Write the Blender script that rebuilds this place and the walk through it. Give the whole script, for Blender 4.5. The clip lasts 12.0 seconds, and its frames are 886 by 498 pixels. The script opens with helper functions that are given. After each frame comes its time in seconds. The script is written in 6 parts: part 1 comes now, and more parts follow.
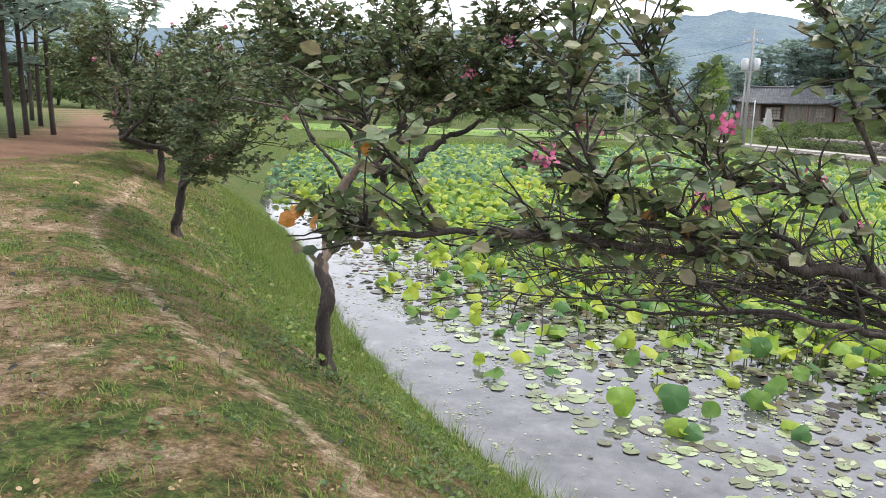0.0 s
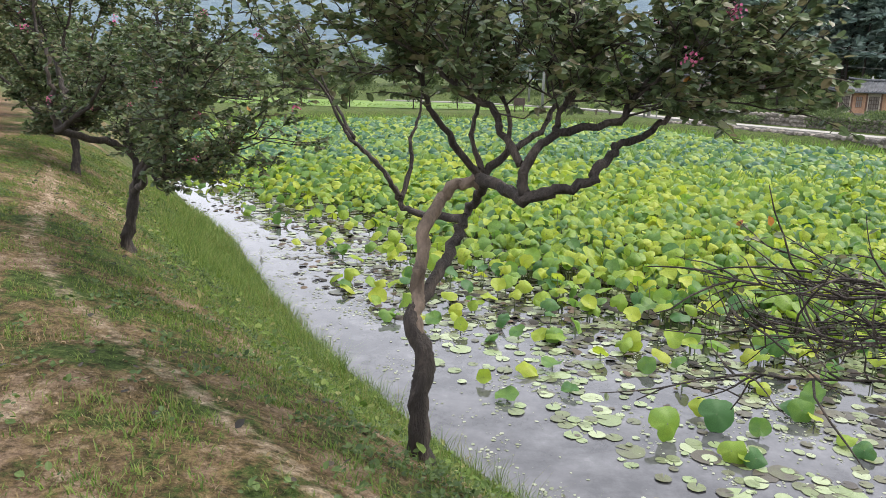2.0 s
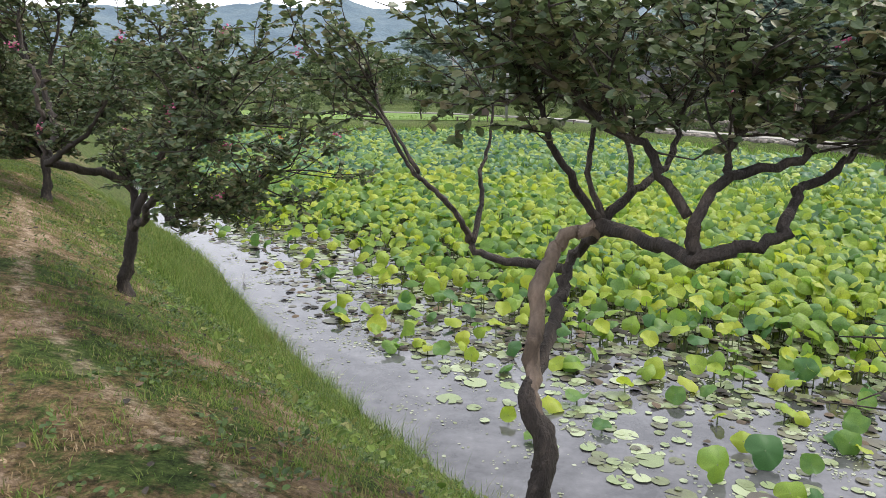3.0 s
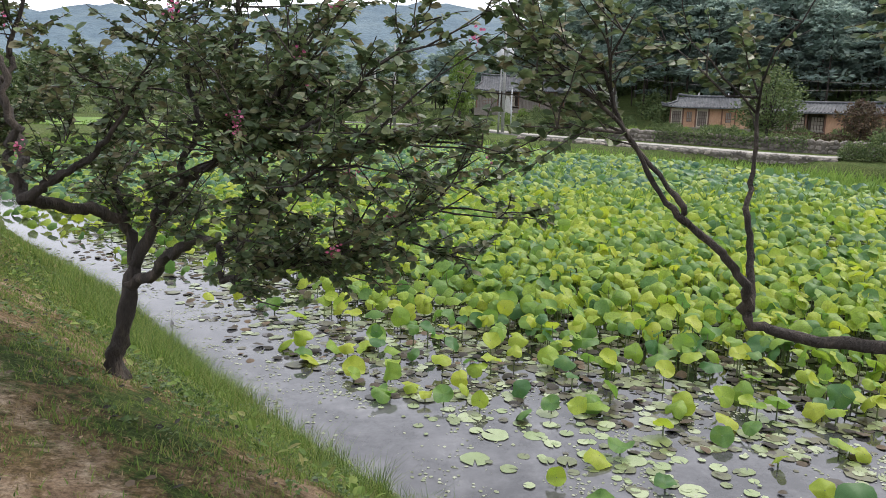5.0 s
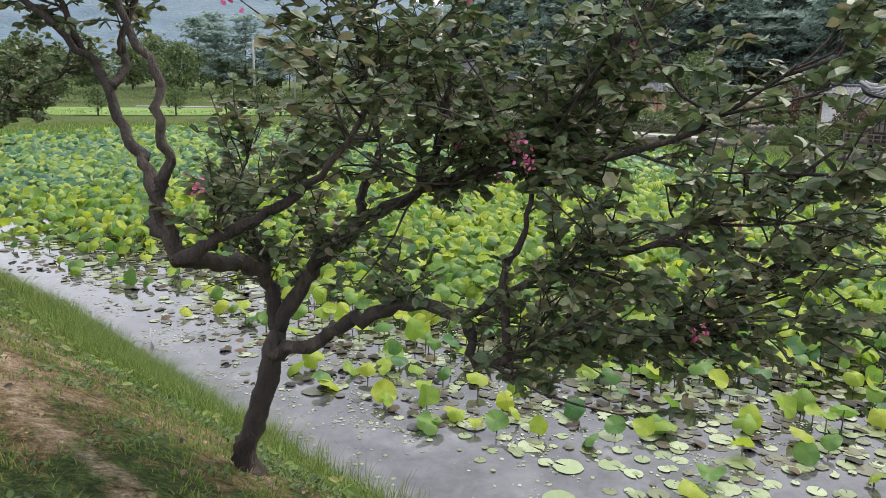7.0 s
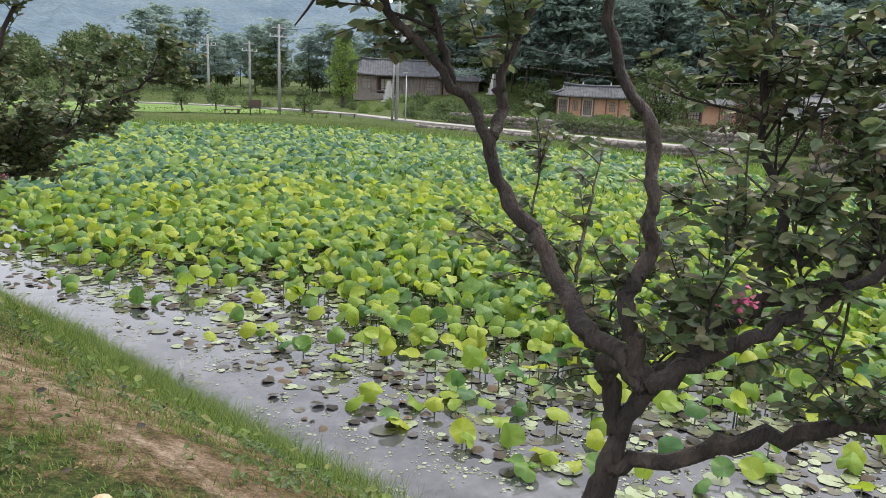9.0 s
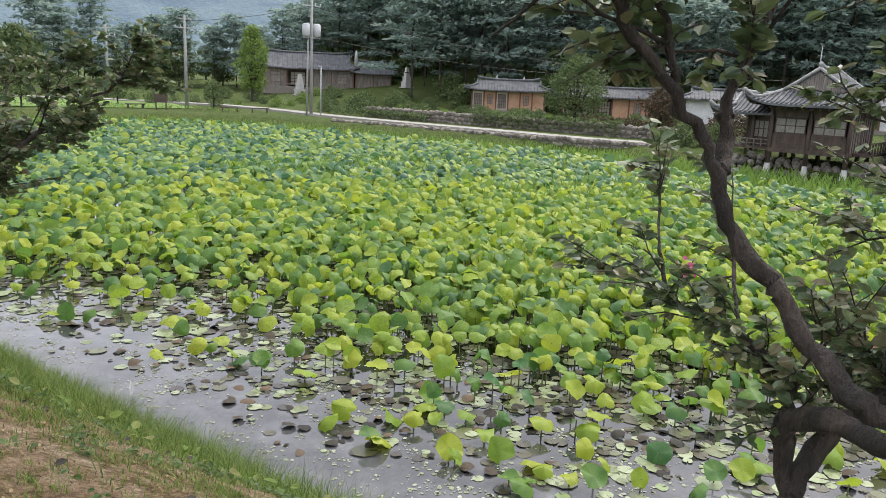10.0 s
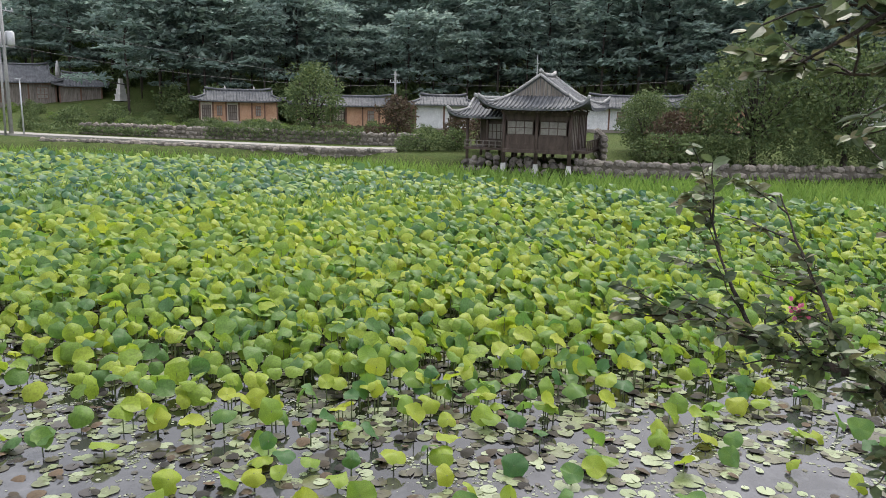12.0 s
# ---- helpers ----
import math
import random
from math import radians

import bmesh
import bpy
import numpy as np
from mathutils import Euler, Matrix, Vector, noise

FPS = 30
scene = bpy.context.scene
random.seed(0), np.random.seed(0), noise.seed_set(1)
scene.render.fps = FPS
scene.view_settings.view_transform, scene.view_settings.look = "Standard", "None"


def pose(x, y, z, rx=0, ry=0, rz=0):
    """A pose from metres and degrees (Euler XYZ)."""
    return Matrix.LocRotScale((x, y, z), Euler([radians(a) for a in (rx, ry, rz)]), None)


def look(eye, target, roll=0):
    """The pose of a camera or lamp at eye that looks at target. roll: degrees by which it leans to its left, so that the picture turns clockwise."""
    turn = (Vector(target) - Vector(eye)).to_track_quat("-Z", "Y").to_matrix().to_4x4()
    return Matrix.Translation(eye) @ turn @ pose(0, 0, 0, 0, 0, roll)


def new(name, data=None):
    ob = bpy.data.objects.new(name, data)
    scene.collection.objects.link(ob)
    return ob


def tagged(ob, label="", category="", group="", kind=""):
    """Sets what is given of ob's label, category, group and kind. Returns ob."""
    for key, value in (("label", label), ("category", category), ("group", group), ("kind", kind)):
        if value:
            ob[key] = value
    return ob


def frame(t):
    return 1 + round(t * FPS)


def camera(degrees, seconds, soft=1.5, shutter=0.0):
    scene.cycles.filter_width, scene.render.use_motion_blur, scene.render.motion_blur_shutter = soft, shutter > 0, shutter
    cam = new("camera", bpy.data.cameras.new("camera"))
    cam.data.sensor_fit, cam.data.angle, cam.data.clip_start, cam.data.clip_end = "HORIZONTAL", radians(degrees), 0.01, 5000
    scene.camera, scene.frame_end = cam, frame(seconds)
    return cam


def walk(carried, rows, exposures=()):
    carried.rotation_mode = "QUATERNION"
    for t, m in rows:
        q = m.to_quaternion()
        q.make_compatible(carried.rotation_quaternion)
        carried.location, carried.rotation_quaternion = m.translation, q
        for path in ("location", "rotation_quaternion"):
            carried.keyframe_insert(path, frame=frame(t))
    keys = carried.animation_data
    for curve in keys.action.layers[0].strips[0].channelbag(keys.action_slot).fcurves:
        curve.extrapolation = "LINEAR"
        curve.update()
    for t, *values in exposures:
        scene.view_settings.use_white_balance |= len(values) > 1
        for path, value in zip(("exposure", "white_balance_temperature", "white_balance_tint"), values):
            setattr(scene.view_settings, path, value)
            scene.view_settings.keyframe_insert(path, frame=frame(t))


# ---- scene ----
cam = camera(60.7, 12.0, soft=0.8)
PATH = [
    (0, (1.327, -2.525, 4.811), (1.253, -0.561, 4.441), 1.4),
    (0.5, (0.841, -2.039, 4.866), (0.87, -0.077, 4.48), 1.3),
    (1, (0.405, -1.573, 4.898), (0.516, 0.383, 4.497), 1.1),
    (1.5, (-0.012, -1.024, 4.919), (0.156, 0.923, 4.496), 1.3),
    (2, (-0.425, -0.49, 4.927), (-0.22, 1.451, 4.488), 1.5),
    (2.5, (-0.833, 0.068, 4.986), (-0.587, 2.004, 4.549), 1.5),
    (3, (-1.248, 0.57, 5.017), (-0.933, 2.501, 4.604), 1.0),
    (3.2, (-1.411, 0.774, 5.036), (-1.061, 2.7, 4.627), 0.9),
    (4.8, (-2.802, 2.82, 4.957), (-2.177, 4.68, 4.571), 1.4),
    (5, (-2.935, 3.011, 4.947), (-2.291, 4.864, 4.559), 1.3),
    (5.5, (-3.339, 3.522, 4.963), (-2.634, 5.35, 4.561), 1.0),
    (6, (-3.671, 4.047, 5.019), (-2.899, 5.845, 4.602), 1.0),
    (6.5, (-4.024, 4.575, 5.008), (-3.187, 6.34, 4.58), 1.0),
    (7, (-4.363, 5.054, 5.051), (-3.507, 6.811, 4.628), 1.1),
    (7.5, (-4.722, 5.52, 5.078), (-3.869, 7.279, 4.652), 1.2),
    (7.7, (-4.872, 5.72, 5.097), (-4.02, 7.478, 4.666), 1.4),
    (9.3, (-5.984, 7.286, 5.236), (-4.939, 8.939, 4.813), 2.6),
    (9.5, (-6.08, 7.507, 5.257), (-4.998, 9.135, 4.83), 2.7),
    (10, (-6.387, 8.029, 5.26), (-5.197, 9.578, 4.831), 2.5),
    (10.5, (-6.551, 8.53, 5.268), (-5.23, 9.971, 4.846), 2.3),
    (11, (-6.687, 8.962, 5.275), (-5.231, 10.27, 4.864), 2.1),
    (11.5, (-6.785, 9.329, 5.285), (-5.215, 10.501, 4.883), 1.8),
    (12, (-6.784, 9.615, 5.302), (-5.123, 10.66, 4.915), 1.2),
]
walk(cam, [(t, look(eye, target, roll)) for t, eye, target, roll in PATH], [(0, 0.3), (2, 0.2), (3.2, 0.02), (5, -0.08), (7, 0.05), (9.5, 0.04), (12, -0.04)])

# ---- light ----
SUN_BEARING, SUN_HEIGHT = 78.0, 54.0          # degrees clockwise from +y, degrees up
world = bpy.data.worlds.new("hazy_sky")
scene.world = world
world.use_nodes = True
wn, wl = world.node_tree.nodes, world.node_tree.links
sky = wn.new("ShaderNodeTexSky")
sky.sky_type = "NISHITA"
sky.sun_disc = False
sky.sun_elevation = radians(SUN_HEIGHT)
sky.sun_rotation = radians(SUN_BEARING)
sky.dust_density, sky.air_density, sky.ozone_density = 4.0, 1.0, 1.0
haze = wn.new("ShaderNodeMix")
haze.data_type = "RGBA"
haze.inputs[0].default_value = 0.72
haze.inputs[7].default_value = (10.6, 10.7, 11.6, 1)
wl.new(sky.outputs[0], haze.inputs[6])
wl.new(haze.outputs[2], wn["Background"].inputs[0])
wn["Background"].inputs[1].default_value = 0.192
sun = new("sun", bpy.data.lights.new("sun", "SUN"))
sun.data.energy, sun.data.angle, sun.data.color = 2.6, radians(14), (1.0, 0.95, 0.86)
sb, sh = radians(SUN_BEARING), radians(SUN_HEIGHT)
sun.matrix_world = look((math.sin(sb) * math.cos(sh) * 60, math.cos(sb) * math.cos(sh) * 60, math.sin(sh) * 60), (0, 0, 0))
rng = np.random.default_rng(7)
rnd = random.Random(11)


# ---- materials ----
def ramp(nt, fac, stops):
    n = nt.nodes.new("ShaderNodeValToRGB")
    els = n.color_ramp.elements
    while len(els) < len(stops):
        els.new(0.5)
    for e, (p, c) in zip(els, stops):
        e.position, e.color = p, (*c, 1)
    nt.links.new(fac, n.inputs[0])
    return n.outputs[0]


def noise_tex(nt, scale, detail=4, rough=0.55, stretch=None, coord="Object"):
    tc = nt.nodes.new("ShaderNodeTexCoord")
    src = tc.outputs[coord]
    if stretch:
        mp = nt.nodes.new("ShaderNodeMapping")
        mp.inputs["Scale"].default_value = stretch
        nt.links.new(src, mp.inputs[0])
        src = mp.outputs[0]
    n = nt.nodes.new("ShaderNodeTexNoise")
    n.inputs["Scale"].default_value, n.inputs["Detail"].default_value, n.inputs["Roughness"].default_value = scale, detail, rough
    nt.links.new(src, n.inputs["Vector"])
    return n.outputs["Fac"]


def blend(nt, fac, a, b, kind="MIX"):
    m = nt.nodes.new("ShaderNodeMix")
    m.data_type, m.blend_type = "RGBA", kind
    if isinstance(fac, float):
        m.inputs[0].default_value = fac
    else:
        nt.links.new(fac, m.inputs[0])
    for sock, v in ((m.inputs[6], a), (m.inputs[7], b)):
        if isinstance(v, tuple):
            sock.default_value = (*v, 1)
        else:
            nt.links.new(v, sock)
    return m.outputs[2]


def material(name, colors, scale=3.0, fine=40.0, bump=0.3, rough=0.8, metal=0.0, per="", spread=0.35, translucent=0.0, stretch=None, depth=0.02):
    """A surface whose colour wanders between a few tones at two scales; per: "island" or "object" varies single pieces."""
    m = bpy.data.materials.new(name)
    m.use_nodes = True
    nt = m.node_tree
    p = nt.nodes["Principled BSDF"]
    big = noise_tex(nt, scale, 5, 0.6, stretch)
    small = noise_tex(nt, fine, 3, 0.6, stretch)
    k = len(colors)
    fac = big
    if per:
        if per == "island":
            src = nt.nodes.new("ShaderNodeNewGeometry").outputs["Random Per Island"]
        else:
            src = nt.nodes.new("ShaderNodeObjectInfo").outputs["Random"]
        mm = nt.nodes.new("ShaderNodeMix")
        mm.inputs[0].default_value = spread
        nt.links.new(big, mm.inputs[2])
        nt.links.new(src, mm.inputs[3])
        fac = mm.outputs[0]
    lo, hi = (0.3, 0.7) if not per else (0.2, 0.8)
    col = ramp(nt, fac, [(lo + (hi - lo) * i / max(1, k - 1), c) for i, c in enumerate(colors)])
    shade = ramp(nt, small, [(0.3, (0.62, 0.62, 0.62)), (0.7, (1.15, 1.15, 1.15))])
    col = blend(nt, 0.75, col, shade, "MULTIPLY")
    nt.links.new(col, p.inputs["Base Color"])
    p.inputs["Roughness"].default_value, p.inputs["Metallic"].default_value = rough, metal
    if bump:
        b = nt.nodes.new("ShaderNodeBump")
        b.inputs["Strength"].default_value, b.inputs["Distance"].default_value = bump, depth
        nt.links.new(small, b.inputs["Height"])
        nt.links.new(b.outputs[0], p.inputs["Normal"])
    if translucent:
        t = nt.nodes.new("ShaderNodeBsdfTranslucent")
        nt.links.new(col, t.inputs[0])
        mx = nt.nodes.new("ShaderNodeMixShader")
        mx.inputs[0].default_value = translucent
        nt.links.new(p.outputs[0], mx.inputs[1])
        nt.links.new(t.outputs[0], mx.inputs[2])
        nt.links.new(mx.outputs[0], nt.nodes["Material Output"].inputs[0])
    return m


def ground_material():
    m = bpy.data.materials.new("bank_soil_and_grass")
    m.use_nodes = True
    nt = m.node_tree
    p = nt.nodes["Principled BSDF"]
    patch = noise_tex(nt, 0.9, 14, 0.8, (1.0, 0.6, 1.0))
    mid = noise_tex(nt, 4.5, 9, 0.78)
    fine = noise_tex(nt, 38, 6, 0.8)
    clump = noise_tex(nt, 11, 7, 0.75)
    soil = ramp(nt, mid, [(0.34, (0.13, 0.085, 0.05)), (0.50, (0.29, 0.205, 0.135)), (0.66, (0.47, 0.37, 0.27))])
    dry = ramp(nt, clump, [(0.36, (0.05, 0.042, 0.018)), (0.5, (0.15, 0.105, 0.05)), (0.66, (0.29, 0.21, 0.11))])
    grass = ramp(nt, clump, [(0.36, (0.02, 0.034, 0.008)), (0.5, (0.06, 0.095, 0.022)), (0.66, (0.13, 0.165, 0.045))])
    low = blend(nt, ramp(nt, patch, [(0.46, (0, 0, 0)), (0.51, (1, 1, 1))]), grass, dry)
    mix1 = blend(nt, ramp(nt, patch, [(0.525, (0, 0, 0)), (0.575, (1, 1, 1))]), low, soil)
    # a worn footpath along the crest: its edge is broken up by the clumps
    at3 = nt.nodes.new("ShaderNodeAttribute")
    at3.attribute_name = "trail"
    edge = nt.nodes.new("ShaderNodeMath")
    edge.operation = "MULTIPLY_ADD"
    nt.links.new(mid, edge.inputs[0])
    edge.inputs[1].default_value = 0.6
    nt.links.new(at3.outputs["Fac"], edge.inputs[2])
    sand = ramp(nt, clump, [(0.36, (0.22, 0.155, 0.10)), (0.5, (0.40, 0.31, 0.22)), (0.66, (0.56, 0.46, 0.35))])
    mix1 = blend(nt, ramp(nt, edge.outputs[0], [(0.62, (0, 0, 0)), (0.74, (1, 1, 1))]), mix1, sand)
    # grass takes over down the bank: the attribute holds the height above the bank's foot
    at = nt.nodes.new("ShaderNodeAttribute")
    at.attribute_name = "cover"
    col = blend(nt, at.outputs["Fac"], mix1, grass)
    at2 = nt.nodes.new("ShaderNodeAttribute")
    at2.attribute_name = "track"
    red = ramp(nt, mid, [(0.3, (0.15, 0.085, 0.055)), (0.7, (0.27, 0.165, 0.11))])
    col = blend(nt, at2.outputs["Fac"], col, red)
    shade = ramp(nt, fine, [(0.36, (0.4, 0.4, 0.4)), (0.64, (1.4, 1.4, 1.4))])
    nt.links.new(blend(nt, 0.85, col, shade, "MULTIPLY"), p.inputs["Base Color"])
    p.inputs["Roughness"].default_value = 0.95
    p.inputs["Specular IOR Level"].default_value = 0.15
    b = nt.nodes.new("ShaderNodeBump")
    b.inputs["Strength"].default_value, b.inputs["Distance"].default_value = 0.9, 0.05
    nt.links.new(fine, b.inputs["Height"])
    nt.links.new(b.outputs[0], p.inputs["Normal"])
    return m


def water_material():
    m = bpy.data.materials.new("still_pond_water")
    m.use_nodes = True
    nt = m.node_tree
    p = nt.nodes["Principled BSDF"]
    film_sheen = noise_tex(nt, 1.1, 7, 0.7)
    # greys hold a pollen film and a painted sheen of the sky
    col = ramp(nt, film_sheen, [(0.40, (0.04, 0.04, 0.042)), (0.60, (0.10, 0.10, 0.105)), (0.72, (0.17, 0.17, 0.17))])
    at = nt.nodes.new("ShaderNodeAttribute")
    at.attribute_name = "film_sheen"
    # near black paints in the leaf reflections among the lotus
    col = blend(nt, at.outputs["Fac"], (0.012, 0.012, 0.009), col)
    nt.links.new(col, p.inputs["Base Color"])
    p.inputs["Roughness"].default_value = 0.03
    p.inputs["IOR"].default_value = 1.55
    b = nt.nodes.new("ShaderNodeBump")
    b.inputs["Strength"].default_value, b.inputs["Distance"].default_value = 0.06, 0.02
    nt.links.new(noise_tex(nt, 5.0, 4, 0.55, (1.0, 1.6, 1.0)), b.inputs["Height"])
    nt.links.new(b.outputs[0], p.inputs["Normal"])
    return m


GROUND = ground_material()
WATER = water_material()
BARK = material("grey_brown_bark", [(0.02, 0.016, 0.013), (0.042, 0.033, 0.027), (0.11, 0.085, 0.068)], 7, 55, 0.9, 0.85, stretch=(1, 1, 0.35), depth=0.03)
BARK_PALE = material("peeled_tan_bark", [(0.06, 0.045, 0.034), (0.15, 0.11, 0.08), (0.27, 0.20, 0.15)], 6, 45, 0.6, 0.75, stretch=(1, 1, 0.3))
BARK_PINE = material("pine_bark", [(0.03, 0.023, 0.02), (0.065, 0.05, 0.042)], 2, 20, 0.8, 0.9)
MYRTLE = material("dark_green_foliage", [(0.063, 0.097, 0.046), (0.11, 0.16, 0.07), (0.16, 0.205, 0.085), (0.21, 0.185, 0.105)], 1.3, 30, 0.1, 0.42, per="island", spread=0.6, translucent=0.38)
LOTUS = material("lotus_leaf_green", [(0.07, 0.18, 0.06), (0.17, 0.31, 0.05), (0.33, 0.45, 0.045), (0.48, 0.54, 0.055)], 0.16, 26, 0.15, 0.5, per="island", spread=0.5, translucent=0.5)
LOTUS_ONE = material("lotus_leaf_bright", [(0.08, 0.20, 0.06), (0.20, 0.35, 0.05), (0.32, 0.45, 0.045), (0.44, 0.51, 0.05)], 0.9, 22, 0.15, 0.5, per="object", spread=0.7, translucent=0.5)
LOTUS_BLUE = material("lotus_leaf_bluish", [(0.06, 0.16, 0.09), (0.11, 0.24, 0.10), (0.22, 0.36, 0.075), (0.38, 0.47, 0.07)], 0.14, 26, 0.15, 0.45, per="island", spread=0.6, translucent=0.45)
STEM = material("lotus_stalk", [(0.09, 0.13, 0.05), (0.14, 0.17, 0.07)], 4, 30, 0.2, 0.7)
PAD = material("floating_pad", [(0.035, 0.026, 0.018), (0.09, 0.085, 0.04), (0.17, 0.21, 0.085), (0.30, 0.34, 0.20)], 0.8, 30, 0.1, 0.35, per="island", spread=0.65)
PAD_ONE = material("floating_pad_single", [(0.06, 0.05, 0.03), (0.13, 0.16, 0.06), (0.20, 0.26, 0.11), (0.31, 0.36, 0.20)], 0.8, 30, 0.1, 0.35, per="object", spread=0.7)
# withered browns; the darkest tones paint leaf shadows and reflections on the water
DEAD = material("withered_leaf_and_shadow", [(0.014, 0.012, 0.009), (0.026, 0.022, 0.015), (0.05, 0.038, 0.024), (0.12, 0.08, 0.045)], 2, 25, 0.4, 0.8, per="island", spread=0.6)
GRASS = material("bank_grass", [(0.055, 0.11, 0.018), (0.125, 0.21, 0.033), (0.20, 0.285, 0.055), (0.28, 0.26, 0.10)], 0.7, 20, 0, 0.7, per="island", spread=0.55, translucent=0.45)
DRY = material("dry_grass", [(0.10, 0.10, 0.03), (0.19, 0.14, 0.06), (0.30, 0.22, 0.11), (0.38, 0.28, 0.17)], 0.9, 20, 0, 0.8, per="island", spread=0.6, translucent=0.2)
WEED = material("weed_leaf", [(0.035, 0.075, 0.014), (0.075, 0.13, 0.026), (0.13, 0.19, 0.045)], 0.9, 25, 0, 0.55, per="island", spread=0.6, translucent=0.3)
REED = material("reed_green", [(0.13, 0.24, 0.045), (0.20, 0.33, 0.06), (0.28, 0.40, 0.08)], 0.15, 15, 0, 0.7, per="island", spread=0.4, translucent=0.35)
# needle greens are paled and blued to paint in distance haze
PINE = material("hazed_pine_needles", [(0.16, 0.23, 0.205), (0.28, 0.37, 0.325), (0.40, 0.49, 0.41)], 0.08, 2.5, 0, 0.8, per="island", spread=0.5, translucent=0.58)
BROAD = material("broadleaf_green", [(0.06, 0.10, 0.035), (0.11, 0.16, 0.055), (0.18, 0.225, 0.08)], 0.4, 6, 0, 0.7, per="island", spread=0.6, translucent=0.25)
YELLOWISH = material("yellow_green_foliage", [(0.12, 0.20, 0.04), (0.18, 0.27, 0.055), (0.24, 0.33, 0.07)], 0.4, 6, 0, 0.7, per="island", spread=0.5, translucent=0.3)
RUSSET = material("russet_foliage", [(0.07, 0.05, 0.035), (0.12, 0.075, 0.05), (0.10, 0.10, 0.045)], 0.4, 6, 0, 0.8, per="island", spread=0.6, translucent=0.2)
SCUM = material("duckweed", [(0.15, 0.17, 0.09), (0.25, 0.28, 0.18), (0.36, 0.38, 0.28)], 0.8, 30, 0, 0.6, per="island", spread=0.6)
PINK = material("pink_blossom", [(0.50, 0.08, 0.20), (0.66, 0.16, 0.32), (0.72, 0.28, 0.40)], 8, 40, 0.3, 0.7, per="island", spread=0.5, translucent=0.35)
ORANGE = material("orange_autumn_leaf", [(0.42, 0.17, 0.03), (0.55, 0.26, 0.06)], 8, 40, 0.2, 0.6, translucent=0.35)
TILE = material("grey_roof_tile", [(0.055, 0.058, 0.065), (0.10, 0.105, 0.115), (0.16, 0.165, 0.17)], 1.6, 9, 0.5, 0.7, depth=0.03)
RIDGE = material("pale_ridge_plaster", [(0.22, 0.22, 0.22), (0.42, 0.42, 0.41)], 3, 14, 0.4, 0.8)
WOOD = material("weathered_dark_wood", [(0.04, 0.027, 0.021), (0.075, 0.052, 0.042), (0.11, 0.08, 0.065)], 3, 25, 0.4, 0.75, stretch=(1, 1, 0.25))
WOOD_GREY = material("weathered_grey_wood", [(0.10, 0.085, 0.075), (0.19, 0.165, 0.145), (0.28, 0.25, 0.22)], 3, 25, 0.4, 0.8, stretch=(3, 3, 0.3))
WOOD_RED = material("red_brown_timber", [(0.12, 0.06, 0.04), (0.20, 0.105, 0.07)], 3, 20, 0.3, 0.7, stretch=(1, 1, 0.3))
CLAY = material("orange_clay_plaster", [(0.36, 0.20, 0.125), (0.46, 0.27, 0.17), (0.52, 0.34, 0.23)], 0.9, 12, 0.3, 0.9)
CREAM = material("cream_plaster", [(0.42, 0.37, 0.30), (0.55, 0.50, 0.42)], 1.2, 14, 0.2, 0.9)
WHITE = material("white_plaster", [(0.52, 0.53, 0.54), (0.70, 0.70, 0.70)], 0.9, 12, 0.2, 0.85)
PAPER = material("door_paper", [(0.20, 0.185, 0.165), (0.30, 0.285, 0.26)], 3, 20, 0.1, 0.9)
STONE = material("field_stone", [(0.10, 0.09, 0.08), (0.19, 0.17, 0.15), (0.28, 0.25, 0.21)], 0.8, 9, 0.7, 0.9, per="object", spread=0.5, depth=0.05)
STONES = material("field_stones_joined", [(0.12, 0.105, 0.09), (0.20, 0.18, 0.155), (0.30, 0.26, 0.22)], 0.8, 9, 0.7, 0.9, per="island", spread=0.6, depth=0.05)
MORTAR = material("dark_earth_joint", [(0.09, 0.08, 0.065), (0.16, 0.14, 0.115)], 2, 20, 0.6, 0.95)
CONCRETE = material("pale_concrete", [(0.26, 0.245, 0.22), (0.38, 0.36, 0.33)], 0.7, 12, 0.3, 0.9)
POLE_MAT = material("grey_concrete_pole", [(0.24, 0.24, 0.23), (0.34, 0.34, 0.33)], 1.5, 15, 0.2, 0.8)
METAL = material("light_grey_metal", [(0.38, 0.39, 0.40), (0.52, 0.53, 0.54)], 2, 15, 0.1, 0.45, 0.3)
WIRE = material("black_cable", [(0.02, 0.02, 0.022), (0.04, 0.04, 0.045)], 2, 10, 0, 0.6)
GRANITE = material("pale_granite", [(0.42, 0.41, 0.39), (0.58, 0.57, 0.55)], 2, 30, 0.3, 0.8)
# blue of the air in between is put into the base colour
MOUNTAIN = material("hazed_mountain", [(0.07, 0.115, 0.155), (0.10, 0.15, 0.185), (0.125, 0.175, 0.20)], 0.012, 0.12, 0.6, 1.0, depth=6.0)
CAP = material("tan_mushroom", [(0.50, 0.34, 0.19), (0.62, 0.46, 0.30)], 30, 120, 0.2, 0.6)


# ---- mesh helpers ----
def mesh(name, verts, faces, mat, smooth=False):
    me = bpy.data.meshes.new(name)
    me.from_pydata([tuple(v) for v in verts] if not isinstance(verts, np.ndarray) else verts.tolist(), [], faces if not isinstance(faces, np.ndarray) else faces.tolist())
    if mat:
        me.materials.append(mat)
    if smooth:
        me.polygons.foreach_set("use_smooth", [True] * len(me.polygons))
    me.update()
    return me


def thing(name, label, category, at=(0, 0, 0), turn=0.0, group="", kind=""):
    ob = new(name)
    ob.empty_display_size = 0.2
    ob.matrix_basis = pose(*at, 0, 0, turn)
    return tagged(ob, label, category, group, kind)


